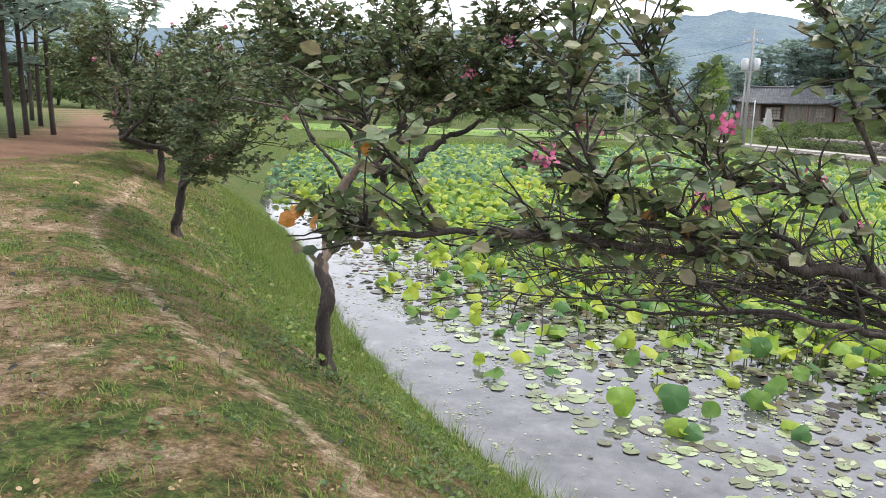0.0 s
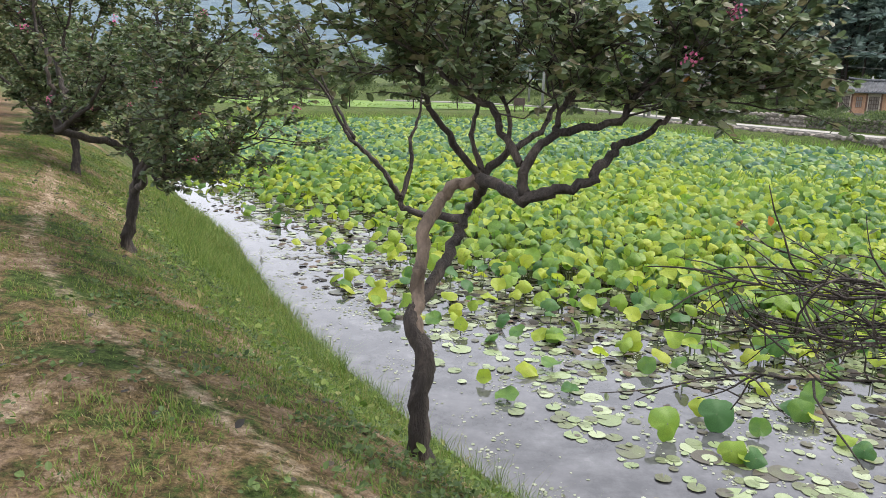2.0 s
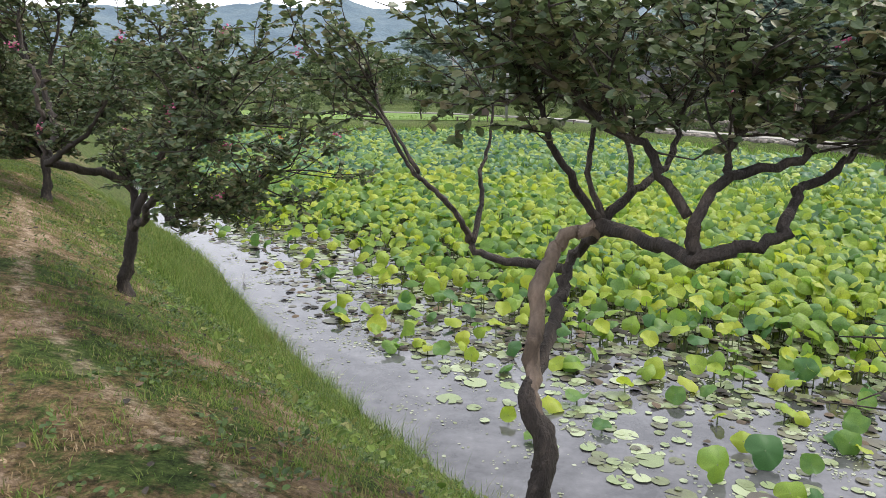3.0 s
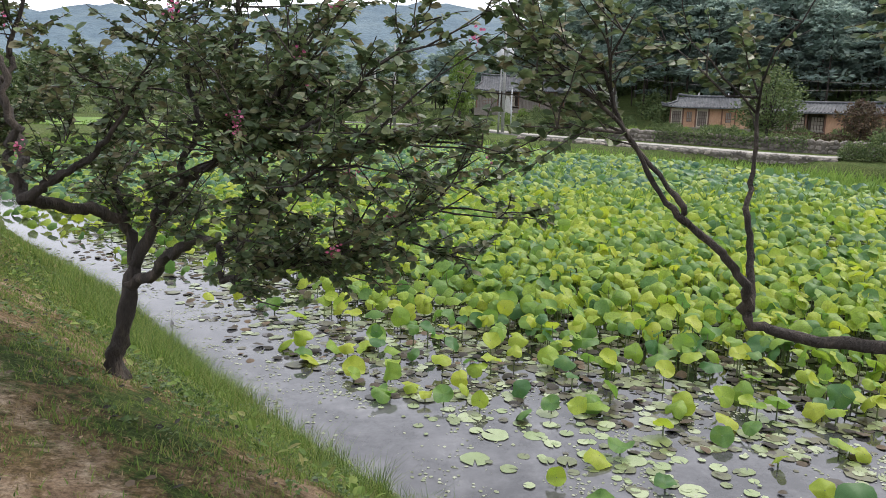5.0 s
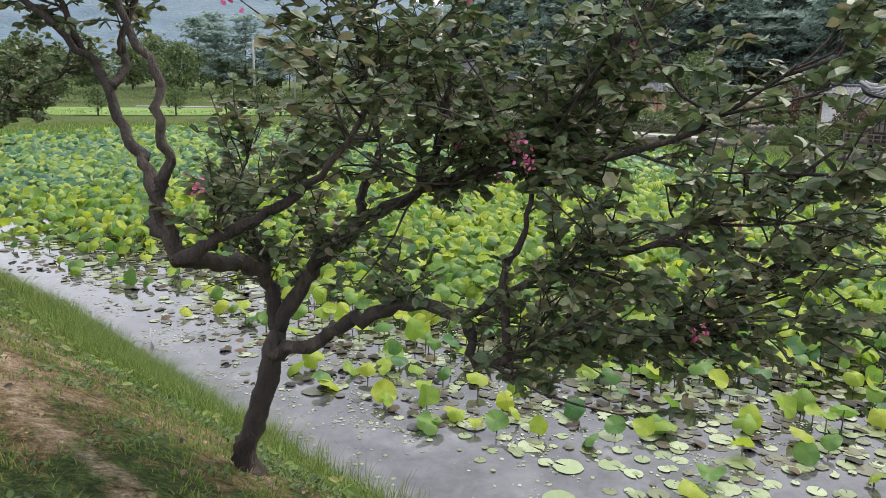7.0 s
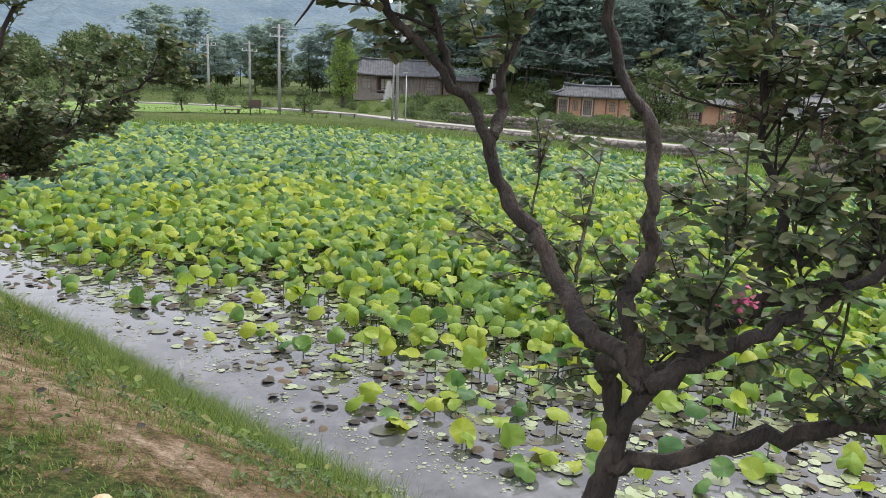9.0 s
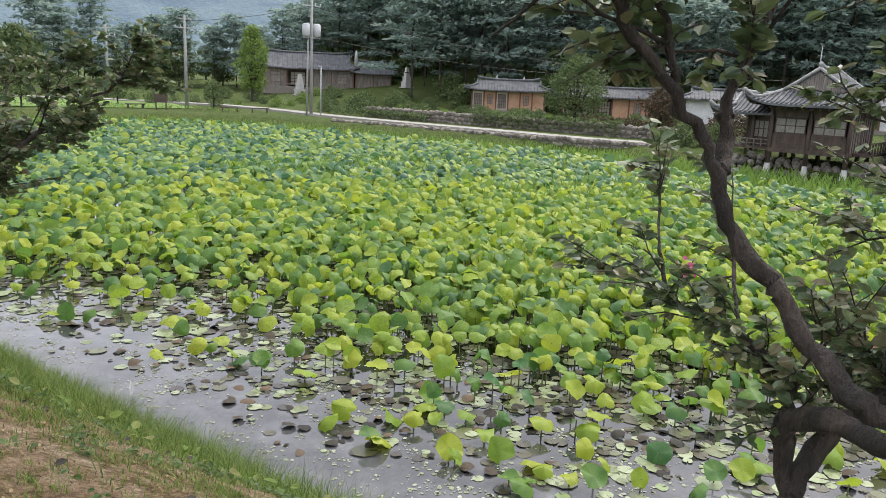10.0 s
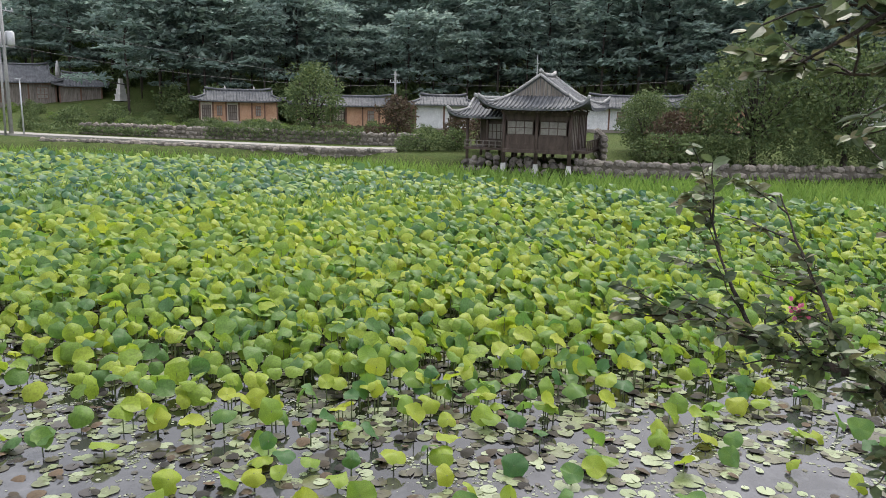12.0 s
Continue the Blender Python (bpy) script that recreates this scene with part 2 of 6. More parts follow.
def part(name, me, parent, label=""):
    ob = new(name, me)
    ob.parent = parent
    return tagged(ob, label)


class Pile:
    """Gathers vertices and faces of one mesh."""

    def __init__(self):
        self.v, self.f = [], []

    def add(self, verts, faces):
        n = len(self.v)
        self.v += [tuple(v) for v in verts]
        self.f += [tuple(i + n for i in f) for f in faces]
        return self

    def box(self, x0, x1, y0, y1, z0, z1, m=None):
        vs = [Vector((x, y, z)) for z in (z0, z1) for x, y in ((x0, y0), (x1, y0), (x1, y1), (x0, y1))]
        if m:
            vs = [m @ v for v in vs]
        return self.add(vs, [(3, 2, 1, 0), (4, 5, 6, 7), (0, 1, 5, 4), (1, 2, 6, 5), (2, 3, 7, 6), (3, 0, 4, 7)])

    def tube(self, pts, radii, sides=8, wobble=0.0):
        pts = [Vector(p) for p in pts]
        n, base, vs, fs = len(pts), None, [], []
        up = Vector((0.3, 0.2, 1)).normalized()
        for i, p in enumerate(pts):
            d = (pts[min(i + 1, n - 1)] - pts[max(i - 1, 0)]).normalized()
            a = d.cross(up)
            a = a.normalized() if a.length > 0.05 else d.cross(Vector((1, 0, 0))).normalized()
            if base and a.dot(base) < 0:
                a = -a
            base = a
            b = d.cross(a)
            for k in range(sides):
                w = 2 * math.pi * k / sides
                r = radii[i] * (1 + wobble * noise.noise(p * 9 + a * math.cos(w) * 2 + b * math.sin(w) * 2))
                vs.append(p + (a * math.cos(w) + b * math.sin(w)) * r)
        for i in range(n - 1):
            for k in range(sides):
                k2 = (k + 1) % sides
                fs.append((i * sides + k, i * sides + k2, (i + 1) * sides + k2, (i + 1) * sides + k))
        fs.append(tuple(range(sides))[::-1])
        fs.append(tuple((n - 1) * sides + k for k in range(sides)))
        return self.add(vs, fs)

    def done(self, name, mat, smooth=False):
        return mesh(name, self.v, self.f, mat, smooth)


def smooth_line(pts, steps=4):
    """A curve through the points."""
    ps = [Vector(p) for p in pts]
    out = []
    for i in range(len(ps) - 1):
        a, b, c, d = ps[max(i - 1, 0)], ps[i], ps[i + 1], ps[min(i + 2, len(ps) - 1)]
        for s in range(steps):
            t = s / steps
            out.append(0.5 * (2 * b + (c - a) * t + (2 * a - 5 * b + 4 * c - d) * t * t + (3 * b - a - 3 * c + d) * t ** 3))
    return out + [ps[-1]]


def scatter(template_v, template_f, place, axes, size):
    """Copies of a small template joined in one array mesh. axes: n x 3 x 3 with the columns as directions."""
    n, k = len(place), len(template_v)
    v = np.einsum("nij,kj->nki", axes, template_v) * np.asarray(size).reshape(n, 1, -1) + place[:, None, :]
    f = [tuple(i + s * k for i in face) for s in range(n) for face in template_f]
    return v.reshape(-1, 3), f


def frames(direction, roll):
    """Axes whose first direction is given (n x 3), rolled about it."""
    d = direction / np.linalg.norm(direction, axis=1, keepdims=True)
    ref = np.where(np.abs(d[:, 2:3]) > 0.9, np.array([[1.0, 0, 0]]), np.array([[0, 0, 1.0]]))
    a = np.cross(ref, d)
    a /= np.linalg.norm(a, axis=1, keepdims=True)
    b = np.cross(d, a)
    c, s = np.cos(roll)[:, None], np.sin(roll)[:, None]
    return np.stack([d, a * c + b * s, b * c - a * s], axis=2)


# ---- lie of the land ----
def village(x, y):
    """The far shore and all that stands on it is laid out on axes of its own, turned a little about the end of the walk."""
    a, u, v = radians(1.4), x + 6.5, y - 9.5
    return (-6.5 + u * math.cos(a) + v * math.sin(a), 9.5 - u * math.sin(a) + v * math.cos(a))


NEAR_SHORE = [(20, -22), (6, 0.6), (2.25, 6.3), (1.2, 7.9), (0.3, 9.6), (-0.6, 11.5), (-1.6, 13.9), (-2.5, 16.0), (-3.35, 18.5), (-4.4, 22.0), (-6.4, 26.8), (-9.1, 34), (-12, 46), (-15, 60), (-13, 72)]
FAR_SHORE = [village(x, y) for x, y in ((0, 79), (13, 79), (22, 72), (26.5, 62), (30, 53), (34.5, 45), (35.6, 37), (35.8, 29), (40, 20), (46, 12), (60, 0))] + [(60, -22)]


def to_line(x, y, line):
    """Distance from points to a broken line."""
    best = np.full(x.shape, 1e9)
    for (ax, ay), (bx, by) in zip(line[:-1], line[1:]):
        dx, dy = bx - ax, by - ay
        t = np.clip(((x - ax) * dx + (y - ay) * dy) / (dx * dx + dy * dy), 0, 1)
        best = np.minimum(best, np.hypot(x - ax - t * dx, y - ay - t * dy))
    return best


def in_pond(x, y):
    ring = NEAR_SHORE + FAR_SHORE
    inside = np.zeros(x.shape, bool)
    for (ax, ay), (bx, by) in zip(ring, ring[1:] + ring[:1]):
        cross = ((ay > y) != (by > y)) & (x < (bx - ax) * (y - ay) / (by - ay + 1e-12) + ax)
        inside ^= cross
    return inside


def land(x, y):
    """Height of the ground, and how far a place lies inland of the near shore and the far one."""
    x, y = np.asarray(x, float), np.asarray(y, float)
    near = to_line(x, y, NEAR_SHORE)
    far = to_line(x, y, [NEAR_SHORE[-1]] + FAR_SHORE)
    wet = in_pond(x, y)
    bank = np.interp(near, [0, 1, 1.5, 2, 2.5, 3, 3.5, 4, 4.5, 5, 6, 9, 30, 300], [0.02, 0.66, 1.08, 1.5, 1.92, 2.33, 2.64, 2.92, 3.14, 3.28, 3.4, 3.55, 3.7, 4.5])
    d = np.hypot(x + 6, y - 9)
    bear = np.degrees(np.arctan2(x + 6, y - 9))
    hill = np.interp(bear, [24, 37, 120, 150], [0, 1, 1, 0]) * np.interp(d, [92, 120, 260, 600], [0, 4, 42, 90])
    rise = np.interp(far, [0, 0.25, 1.2, 5, 16, 40, 70, 400], [0.02, 0.75, 1.45, 1.62, 1.9, 2.6, 4.0, 6.0]) + hill
    z = np.where(near < far, bank, rise)
    bed = -np.interp(np.minimum(near, far), [0, 0.6, 3], [0.05, 0.35, 0.8])
    return np.where(wet, bed, z), np.where(wet, -near, near), np.where(wet, -far, far)


def height(x, y):
    return float(land(np.array([x]), np.array([y]))[0][0])


# ---- ground and water ----
EDGE = [(14, 7.0), (8, 9.6), (5.8, 11.4), (3.8, 13.0), (2.4, 14.4), (1.0, 15.5), (-0.8, 18.2), (-1.5, 22.0), (-2.6, 25.6), (-4.8, 27.6), (-6.7, 30.5), (-9, 35), (-12, 45), (-14.5, 60)]


def past_edge(x, y):
    """Signed distance beyond the front of the lotus field, positive within it."""
    d = to_line(x, y, EDGE)
    inside = y > np.interp(x, [p[0] for p in EDGE[::-1]], [p[1] for p in EDGE[::-1]])
    return np.where(inside, d, -d)


def grid_axis(fine0, fine1, step, mid0, mid1, mid_step, reach):
    a = list(np.arange(fine0, fine1, step))
    lo, s = fine0, step
    left = []
    while lo > -reach:
        s = min(s * 1.25, mid_step if mid0 < lo <= mid1 else 1e9)
        lo -= s
        left.append(lo)
    hi, s = a[-1], step
    right = []
    while hi < reach:
        s = min(s * 1.25, mid_step if mid0 <= hi < mid1 else 1e9)
        hi += s
        right.append(hi)
    return np.array(left[::-1] + a + right)


gx = grid_axis(-10, 5, 0.14, -20, 70, 1.2, 2600)
gy = grid_axis(-3, 24, 0.16, -20, 100, 1.2, 2600)
GX, GY = np.meshgrid(gx, gy)
GZ, INLAND, FARLAND = land(GX, GY)
near_zone = np.clip((30 - np.hypot(GX + 3, GY - 8)) / 10, 0, 1)
bump = np.array([[noise.noise((x * 1.7, y * 1.7, 0)) * 0.03 + noise.noise((x * 6, y * 6, 3)) * 0.018 if c > 0 else 0 for x, y, c in zip(rx, ry, rc)] for rx, ry, rc in zip(GX, GY, near_zone)])
GZ = GZ + np.where(INLAND > 0.1, bump * near_zone, 0)
nx, ny = len(gx), len(gy)
idx = np.arange(nx * ny).reshape(ny, nx)
quads = np.stack([idx[:-1, :-1], idx[:-1, 1:], idx[1:, 1:], idx[1:, :-1]], -1).reshape(-1, 4)
gm = mesh("ground", np.stack([GX, GY, GZ], -1).reshape(-1, 3), quads, GROUND, True)
cover = np.where(INLAND > 0, np.clip((3.2 - INLAND) / 1.8, 0, 0.85), 1.0)
cover = np.where((INLAND > 9) | (FARLAND < INLAND) | (GY > 40), 0.9, cover)
gm.attributes.new("cover", "FLOAT", "POINT").data.foreach_set("value", cover.ravel().astype(np.float32))
TRACK = [(-8.2, 5), (-9.0, 12), (-10.6, 18), (-14, 27), (-22, 44), (-40, 75)]
track = np.clip((1.7 - to_line(GX, GY, TRACK)) / 0.7, 0, 1)
gm.attributes.new("track", "FLOAT", "POINT").data.foreach_set("value", track.ravel().astype(np.float32))
TRAIL = [(2.2, -1.6), (0.6, 1.25), (-0.5, 2.5), (-1.4, 3.7), (-2.1, 4.6), (-3.0, 5.9), (-3.9, 7.6), (-4.6, 9.6), (-5.0, 10.9), (-5.6, 12.6), (-6.8, 15.5)]


def worn(x, y):
    """How bare the footpath and the scuffed places beside it are, 0 to 1."""
    w = 0.40 * np.clip(1.2 - to_line(x, y, TRAIL) / 0.27, 0, 1)
    for px, py, pr in ((-1.12, 1.72, 0.6), (-4.64, 7.43, 0.7), (-2.2, 3.1, 0.5), (-3.6, 4.9, 0.5), (-5.6, 8.4, 0.6), (-0.1, 0.4, 0.5)):
        w = np.maximum(w, 0.36 * np.clip(1.3 - np.hypot(x - px, y - py) / pr, 0, 1))
    return w


gm.attributes.new("trail", "FLOAT", "POINT").data.foreach_set("value", worn(GX, GY).ravel().astype(np.float32))
ground = tagged(new("ground", gm), "grassy pond bank with bare sandy soil patches", "ground", kind="structure")

# a sheet of cells that reaches a little way under the banks; open water is greyed for pollen and painted sky sheen,
# near black among the lotus for painted leaf reflections
wx, wy = np.arange(-22, 64, 1.0), np.arange(-24, 84, 1.0)
WX, WY = np.meshgrid(wx, wy)
wet = in_pond(WX, WY) | (to_line(WX, WY, NEAR_SHORE) < 2.2) | (to_line(WX, WY, [NEAR_SHORE[-1]] + FAR_SHORE) < 2.2)
widx = np.arange(WX.size).reshape(WX.shape)
cells = np.stack([widx[:-1, :-1], widx[:-1, 1:], widx[1:, 1:], widx[1:, :-1]], -1).reshape(-1, 4)
cells = cells[wet.ravel()[cells].all(1)]
used, inverse = np.unique(cells, return_inverse=True)
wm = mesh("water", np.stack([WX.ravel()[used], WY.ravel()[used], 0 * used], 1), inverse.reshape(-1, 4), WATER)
wm.attributes.new("film_sheen", "FLOAT", "POINT").data.foreach_set("value", np.clip(0.55 - past_edge(WX, WY).ravel()[used] / 3.5, 0, 1).astype(np.float32))
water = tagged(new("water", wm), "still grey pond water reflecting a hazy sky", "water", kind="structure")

# far mountains, the blue of distance haze painted into their colour
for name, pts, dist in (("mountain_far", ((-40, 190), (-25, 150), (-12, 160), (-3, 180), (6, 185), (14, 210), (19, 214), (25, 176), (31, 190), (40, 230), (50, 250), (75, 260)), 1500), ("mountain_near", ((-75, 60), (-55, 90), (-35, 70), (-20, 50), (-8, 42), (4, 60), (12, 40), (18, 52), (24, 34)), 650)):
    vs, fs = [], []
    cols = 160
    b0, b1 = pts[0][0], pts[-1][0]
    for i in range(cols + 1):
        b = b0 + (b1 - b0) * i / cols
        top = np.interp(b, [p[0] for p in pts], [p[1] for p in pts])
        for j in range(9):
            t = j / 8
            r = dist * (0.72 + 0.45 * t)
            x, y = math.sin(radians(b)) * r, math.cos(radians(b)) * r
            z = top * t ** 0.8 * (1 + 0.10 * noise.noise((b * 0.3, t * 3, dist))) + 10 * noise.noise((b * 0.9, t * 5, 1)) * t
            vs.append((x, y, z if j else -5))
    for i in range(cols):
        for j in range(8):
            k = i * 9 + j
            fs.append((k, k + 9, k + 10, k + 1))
    tagged(new("backdrop", mesh(name, vs, fs, MOUNTAIN, True)), "wooded mountain ridge with haze painted into its blue", "mountain", kind="structure")

# ---- grass on the near bank ----
LEAF_V = np.array([(0, 0, 0), (0.3, 0.31, 0.05), (0.7, 0.29, 0.04), (1, 0, -0.06), (0.7, -0.29, 0.04), (0.3, -0.31, 0.05)], float)
LEAF_F = [(0, 1, 2, 3), (0, 3, 4, 5)]


def blades(count, x0, x1, y0, y1, keep, h0, h1, width, name, mat, label, tuft=0):
    x, y = rng.uniform(x0, x1, count), rng.uniform(y0, y1, count)
    if tuft:
        x = np.repeat(x, tuft) + rng.normal(0, 0.045, count * tuft)
        y = np.repeat(y, tuft) + rng.normal(0, 0.045, count * tuft)
        count *= tuft
    z, inland, _ = land(x, y)
    k = rng.random(count) < keep(x, y, inland)
    x, y, z, inland = x[k], y[k], z[k], inland[k]
    n = len(x)
    h = rng.uniform(h0, h1, n) * (0.75 + 0.5 * rng.random(n))
    az = rng.uniform(0, 2 * np.pi, n)
    lean = rng.uniform(0.25, 1.15, n)
    dx, dy = np.cos(az) * lean * h, np.sin(az) * lean * h
    wx, wy = -np.sin(az) * width, np.cos(az) * width
    base = np.stack([x, y, z - 0.02], 1)
    side = np.stack([wx, wy, 0 * x], 1)
    mid = base + np.stack([dx * 0.35, dy * 0.35, h * 0.6], 1)
    tip = base + np.stack([dx, dy, h * 0.95], 1)
    v = np.stack([base - side, base + side, mid + side * 0.8, mid - side * 0.8, tip], 1).reshape(-1, 3)
    o = np.arange(n)[:, None] * 5
    f = [tuple(r) for r in (o + [0, 1, 2, 3]).tolist()] + [tuple(r) for r in (o + [3, 2, 4]).tolist()]
    tagged(new(name, mesh(name, v, f, mat)), label, "grass", kind="stuff")


def patchy(x, y, s):
    a = np.sin(x * s + 1.7 * np.sin(y * s * 0.6)) * np.sin(y * s * 0.8 + 1.3 * np.sin(x * s * 0.7 + 2))
    s *= 3.7
    b = np.sin(x * s + 1.7 * np.sin(y * s * 0.6)) * np.sin(y * s * 0.8 + 1.3 * np.sin(x * s * 0.7 + 1))
    return np.clip(0.5 + 0.42 * a + 0.30 * b, 0, 1)


blades(420000, -9, 4.5, 1, 27, lambda x, y, n: np.where((n > 0.0) & (n < 4.4), np.clip((3.9 - n) / 2.2 + 0.9 * patchy(x, y, 2.1) - 0.45, 0, 1) * np.clip(1.25 - (y - 6) / 30, 0.15, 1) * (1 - worn(x, y)), 0), 0.03, 0.10, 0.0045, "bank_grass", GRASS, "fresh green grass down the steep bank")
blades(150000, -9, 4.5, 1, 27, lambda x, y, n: np.where((n > -0.3 * patchy(x, y, 3.1)) & (n < 1.1), 0.1 + 0.75 * patchy(x + 5, y, 2.7) ** 2, 0) * np.clip(1.25 - (y - 6) / 30, 0.15, 1), 0.08, 0.3, 0.0035, "shore_grass", GRASS, "tall wet grass fringing the water")
blades(520000, -9, 3, -1, 22, lambda x, y, n: np.where((n > 3.0) & (n < 7.5), np.clip(patchy(x, y, 1.6) * 2.2 - 0.85, 0.04, 1) * np.clip(1.1 - 2.6 * worn(x, y), 0, 1), 0), 0.015, 0.06, 0.004, "short_grass", GRASS, "short trodden grass on the bank top")
blades(300000, -9, 3, -1, 22, lambda x, y, n: np.where((n > 1.8) & (n < 7.5), np.clip(patchy(x + 3, y - 2, 1.1) * 2.0 - 0.8, 0.05, 1) * np.clip(1.1 - 1.5 * worn(x, y), 0, 1), 0), 0.012, 0.045, 0.0035, "dry_grass", DRY, "dry yellowed grass among bare soil")
blades(3400, -9, 3.5, -1, 20, lambda x, y, n: np.where((n > 0.6) & (n < 7.5), np.clip(3.2 / n, 0.25, 0.9) * np.clip(1.1 - 1.5 * worn(x, y), 0, 1), 0), 0.03, 0.085, 0.0035, "grass_tufts", GRASS, "scattered green grass tufts on the bank", 30)

blades(1500, -9, 4.5, 1, 24, lambda x, y, n: np.where((n > -0.22) & (n < 1.0), np.clip(patchy(x + 2, y - 3, 1.3) * 2.4 - 0.8, 0.06, 1), 0), 0.16, 0.46, 0.003, "shore_tufts", GRASS, "feathery clumps of tall grass at the waterline", 55)

blades(260000, -9, 1, 11.5, 26, lambda x, y, n: np.where((n > -0.15) & (n < 2.3), np.clip(patchy(x + 1, y, 1.2) * 1.7 - 0.35, 0.05, 1) * np.clip((2.4 - n) / 1.2, 0, 1) * np.clip((y - 11.5) / 3, 0, 1) * np.clip(1.4 - (y - 11) / 18, 0.25, 1), 0), 0.14, 0.42, 0.0032, "tall_grass", GRASS, "lush tall grass low on the bank")


def weeds(count, name, mat, label, keep, size, rise):
    """Low broad-leaved plants: rosettes of a few leaves each."""
    x, y = rng.uniform(-9, 4, count), rng.uniform(-1, 22, count)
    _, inland, _ = land(x, y)
    k = rng.random(count) < keep(x, y, inland)
    x, y = np.repeat(x[k], 9), np.repeat(y[k], 9)
    n = len(x)
    x, y = x + rng.normal(0, 0.035, n), y + rng.normal(0, 0.035, n)
    z = land(x, y)[0] + rng.uniform(0.005, rise, n)
    d = np.stack([rng.normal(0, 1, n), rng.normal(0, 1, n), rng.normal(0.25, 0.3, n)], 1)
    v, f = scatter(LEAF_V, LEAF_F, np.stack([x, y, z], 1), frames(d, rng.uniform(-0.7, 0.7, n)), rng.uniform(0.6, 1.3, n)[:, None] * size)
    tagged(new(name, mesh(name, v, f, mat)), label, "weeds", kind="stuff")


weeds(21000, "bank_weeds", WEED, "low broad-leaved weeds on the bank", lambda x, y, n: np.where((n > 0.1) & (n < 5.5), np.clip(1.6 * patchy(x - 2, y + 1, 2.3) - 0.55, 0.03, 1) * np.clip((5.2 - n) / 2.5, 0.2, 1) * np.clip(1.1 - 1.6 * worn(x, y), 0, 1), 0), 0.042, 0.06)
weeds(2600, "dry_litter", DRY, "dry leaf litter on the bare soil", lambda x, y, n: np.where((n > 2.4) & (n < 7.5), 0.6, 0), 0.026, 0.015)

# ---- the lotus ----
def lotus_template(rings, segs, seed):
    """A round leaf with a sinus on one side; most hang down round the rim, some are cupped."""
    r = random.Random(seed)
    ph = [r.uniform(0, 6.28) for _ in range(4)]
    cup = r.uniform(0.05, 0.25) if seed % 5 == 0 else r.uniform(-0.5, -0.12)
    fold = r.uniform(0.1, 0.5)
    sinus = r.uniform(0.12, 0.34)
    vs, fs = [(0, 0, 0)], []
    for i in range(1, rings + 1):
        q = i / rings
        for k in range(segs):
            a = 2 * math.pi * k / segs
            gap = math.exp(-((a - math.pi) / 0.32) ** 2)
            rr = q * (1 + 0.06 * math.sin(3 * a + ph[0]) + 0.05 * math.sin(5 * a + ph[1]) - sinus * gap * q)
            z = cup * q ** 2 + q * q * (fold * 0.5 * math.cos(2 * a) + 0.10 * math.sin(4 * a + ph[3]) + 0.06 * math.sin(7 * a + ph[1]))
            vs.append((rr * math.cos(a), rr * math.sin(a), z))
    for k in range(segs):
        fs.append((0, 1 + k, 1 + (k + 1) % segs))
    for i in range(rings - 1):
        for k in range(segs):
            a, b = 1 + i * segs + k, 1 + i * segs + (k + 1) % segs
            fs.append((a, a + segs, b + segs, b))
    return np.array(vs), fs


def lotus_field():
    n = 46000
    x, y = rng.uniform(-18, 60, n), rng.uniform(8, 80, n)
    wet = in_pond(x, y)
    e = past_edge(x, y)
    near = to_line(x, y, NEAR_SHORE)
    far = to_line(x, y, [NEAR_SHORE[-1]] + FAR_SHORE)
    d = np.hypot(x + 4, y - 6)
    dens = np.clip((e + 0.9) / 5.0, 0.0, 1) ** 0.9 * np.clip(2.2 - d / 38, 0.55, 1.0)
    dens *= np.interp(e, [0, 2, 7], [0.6, 0.72, 1.0])
    dens = np.where((e <= 0.6) & (e > -3.4) & (near > 1.7), np.maximum(dens, 0.36 * (1 + e / 3.8) * np.clip(2.2 * patchy(x, y, 1.7) - 0.5, 0.1, 1.2)), dens)
    dens *= np.clip((far - 0.75 * np.interp(x - y * 0.4, [0, 10, 26, 34], [2.5, 3.5, 10, 16])) / 3, 0, 1)
    k = wet & (rng.random(n) < dens)
    x, y, e, d = x[k], y[k], e[k], d[k]
    # nearer water carries a second, tighter helping
    m = 11000
    x2, y2 = rng.uniform(-9, 16, m), rng.uniform(10, 34, m)
    e2 = past_edge(x2, y2)
    k2 = in_pond(x2, y2) & (rng.random(m) < np.clip((e2 - 1.0) / 7, 0, 1) * 0.7) & (to_line(x2, y2, NEAR_SHORE) > 1.2)
    x, y, e, d = np.append(x, x2[k2]), np.append(y, y2[k2]), np.append(e, e2[k2]), np.append(d, np.hypot(x2[k2] + 4, y2[k2] - 6))
    n = len(x)
    r = rng.uniform(0.13, 0.23, n) * np.interp(d, [8, 30, 70], [0.92, 1.08, 1.4])
    h = np.interp(e, [-3, 0, 2, 6, 14, 30], [0.08, 0.2, 0.40, 0.62, 0.85, 1.0]) * rng.uniform(0.6, 1.3, n)
    tilt = rng.normal(np.interp(d, [8, 16, 45], [0.55, 0.75, 0.6]), 0.3, n).clip(0.0, 1.35)
    # the leaves turn with the light, most of them the same way
    az = np.where(rng.random(n) < 0.72, rng.normal(-2.0, 0.75, n), rng.uniform(0, 2 * np.pi, n))
    up = np.stack([np.sin(tilt) * np.cos(az), np.sin(tilt) * np.sin(az), np.cos(tilt)], 1)
    f = frames(up, rng.uniform(0, 6.28, n))
    axes = np.stack([f[:, :, 1], f[:, :, 2], f[:, :, 0]], 2)
    place = np.stack([x, y, np.maximum(h, r * np.sin(tilt) * 0.9 + 0.02)], 1)
    return place, axes, r, e, d


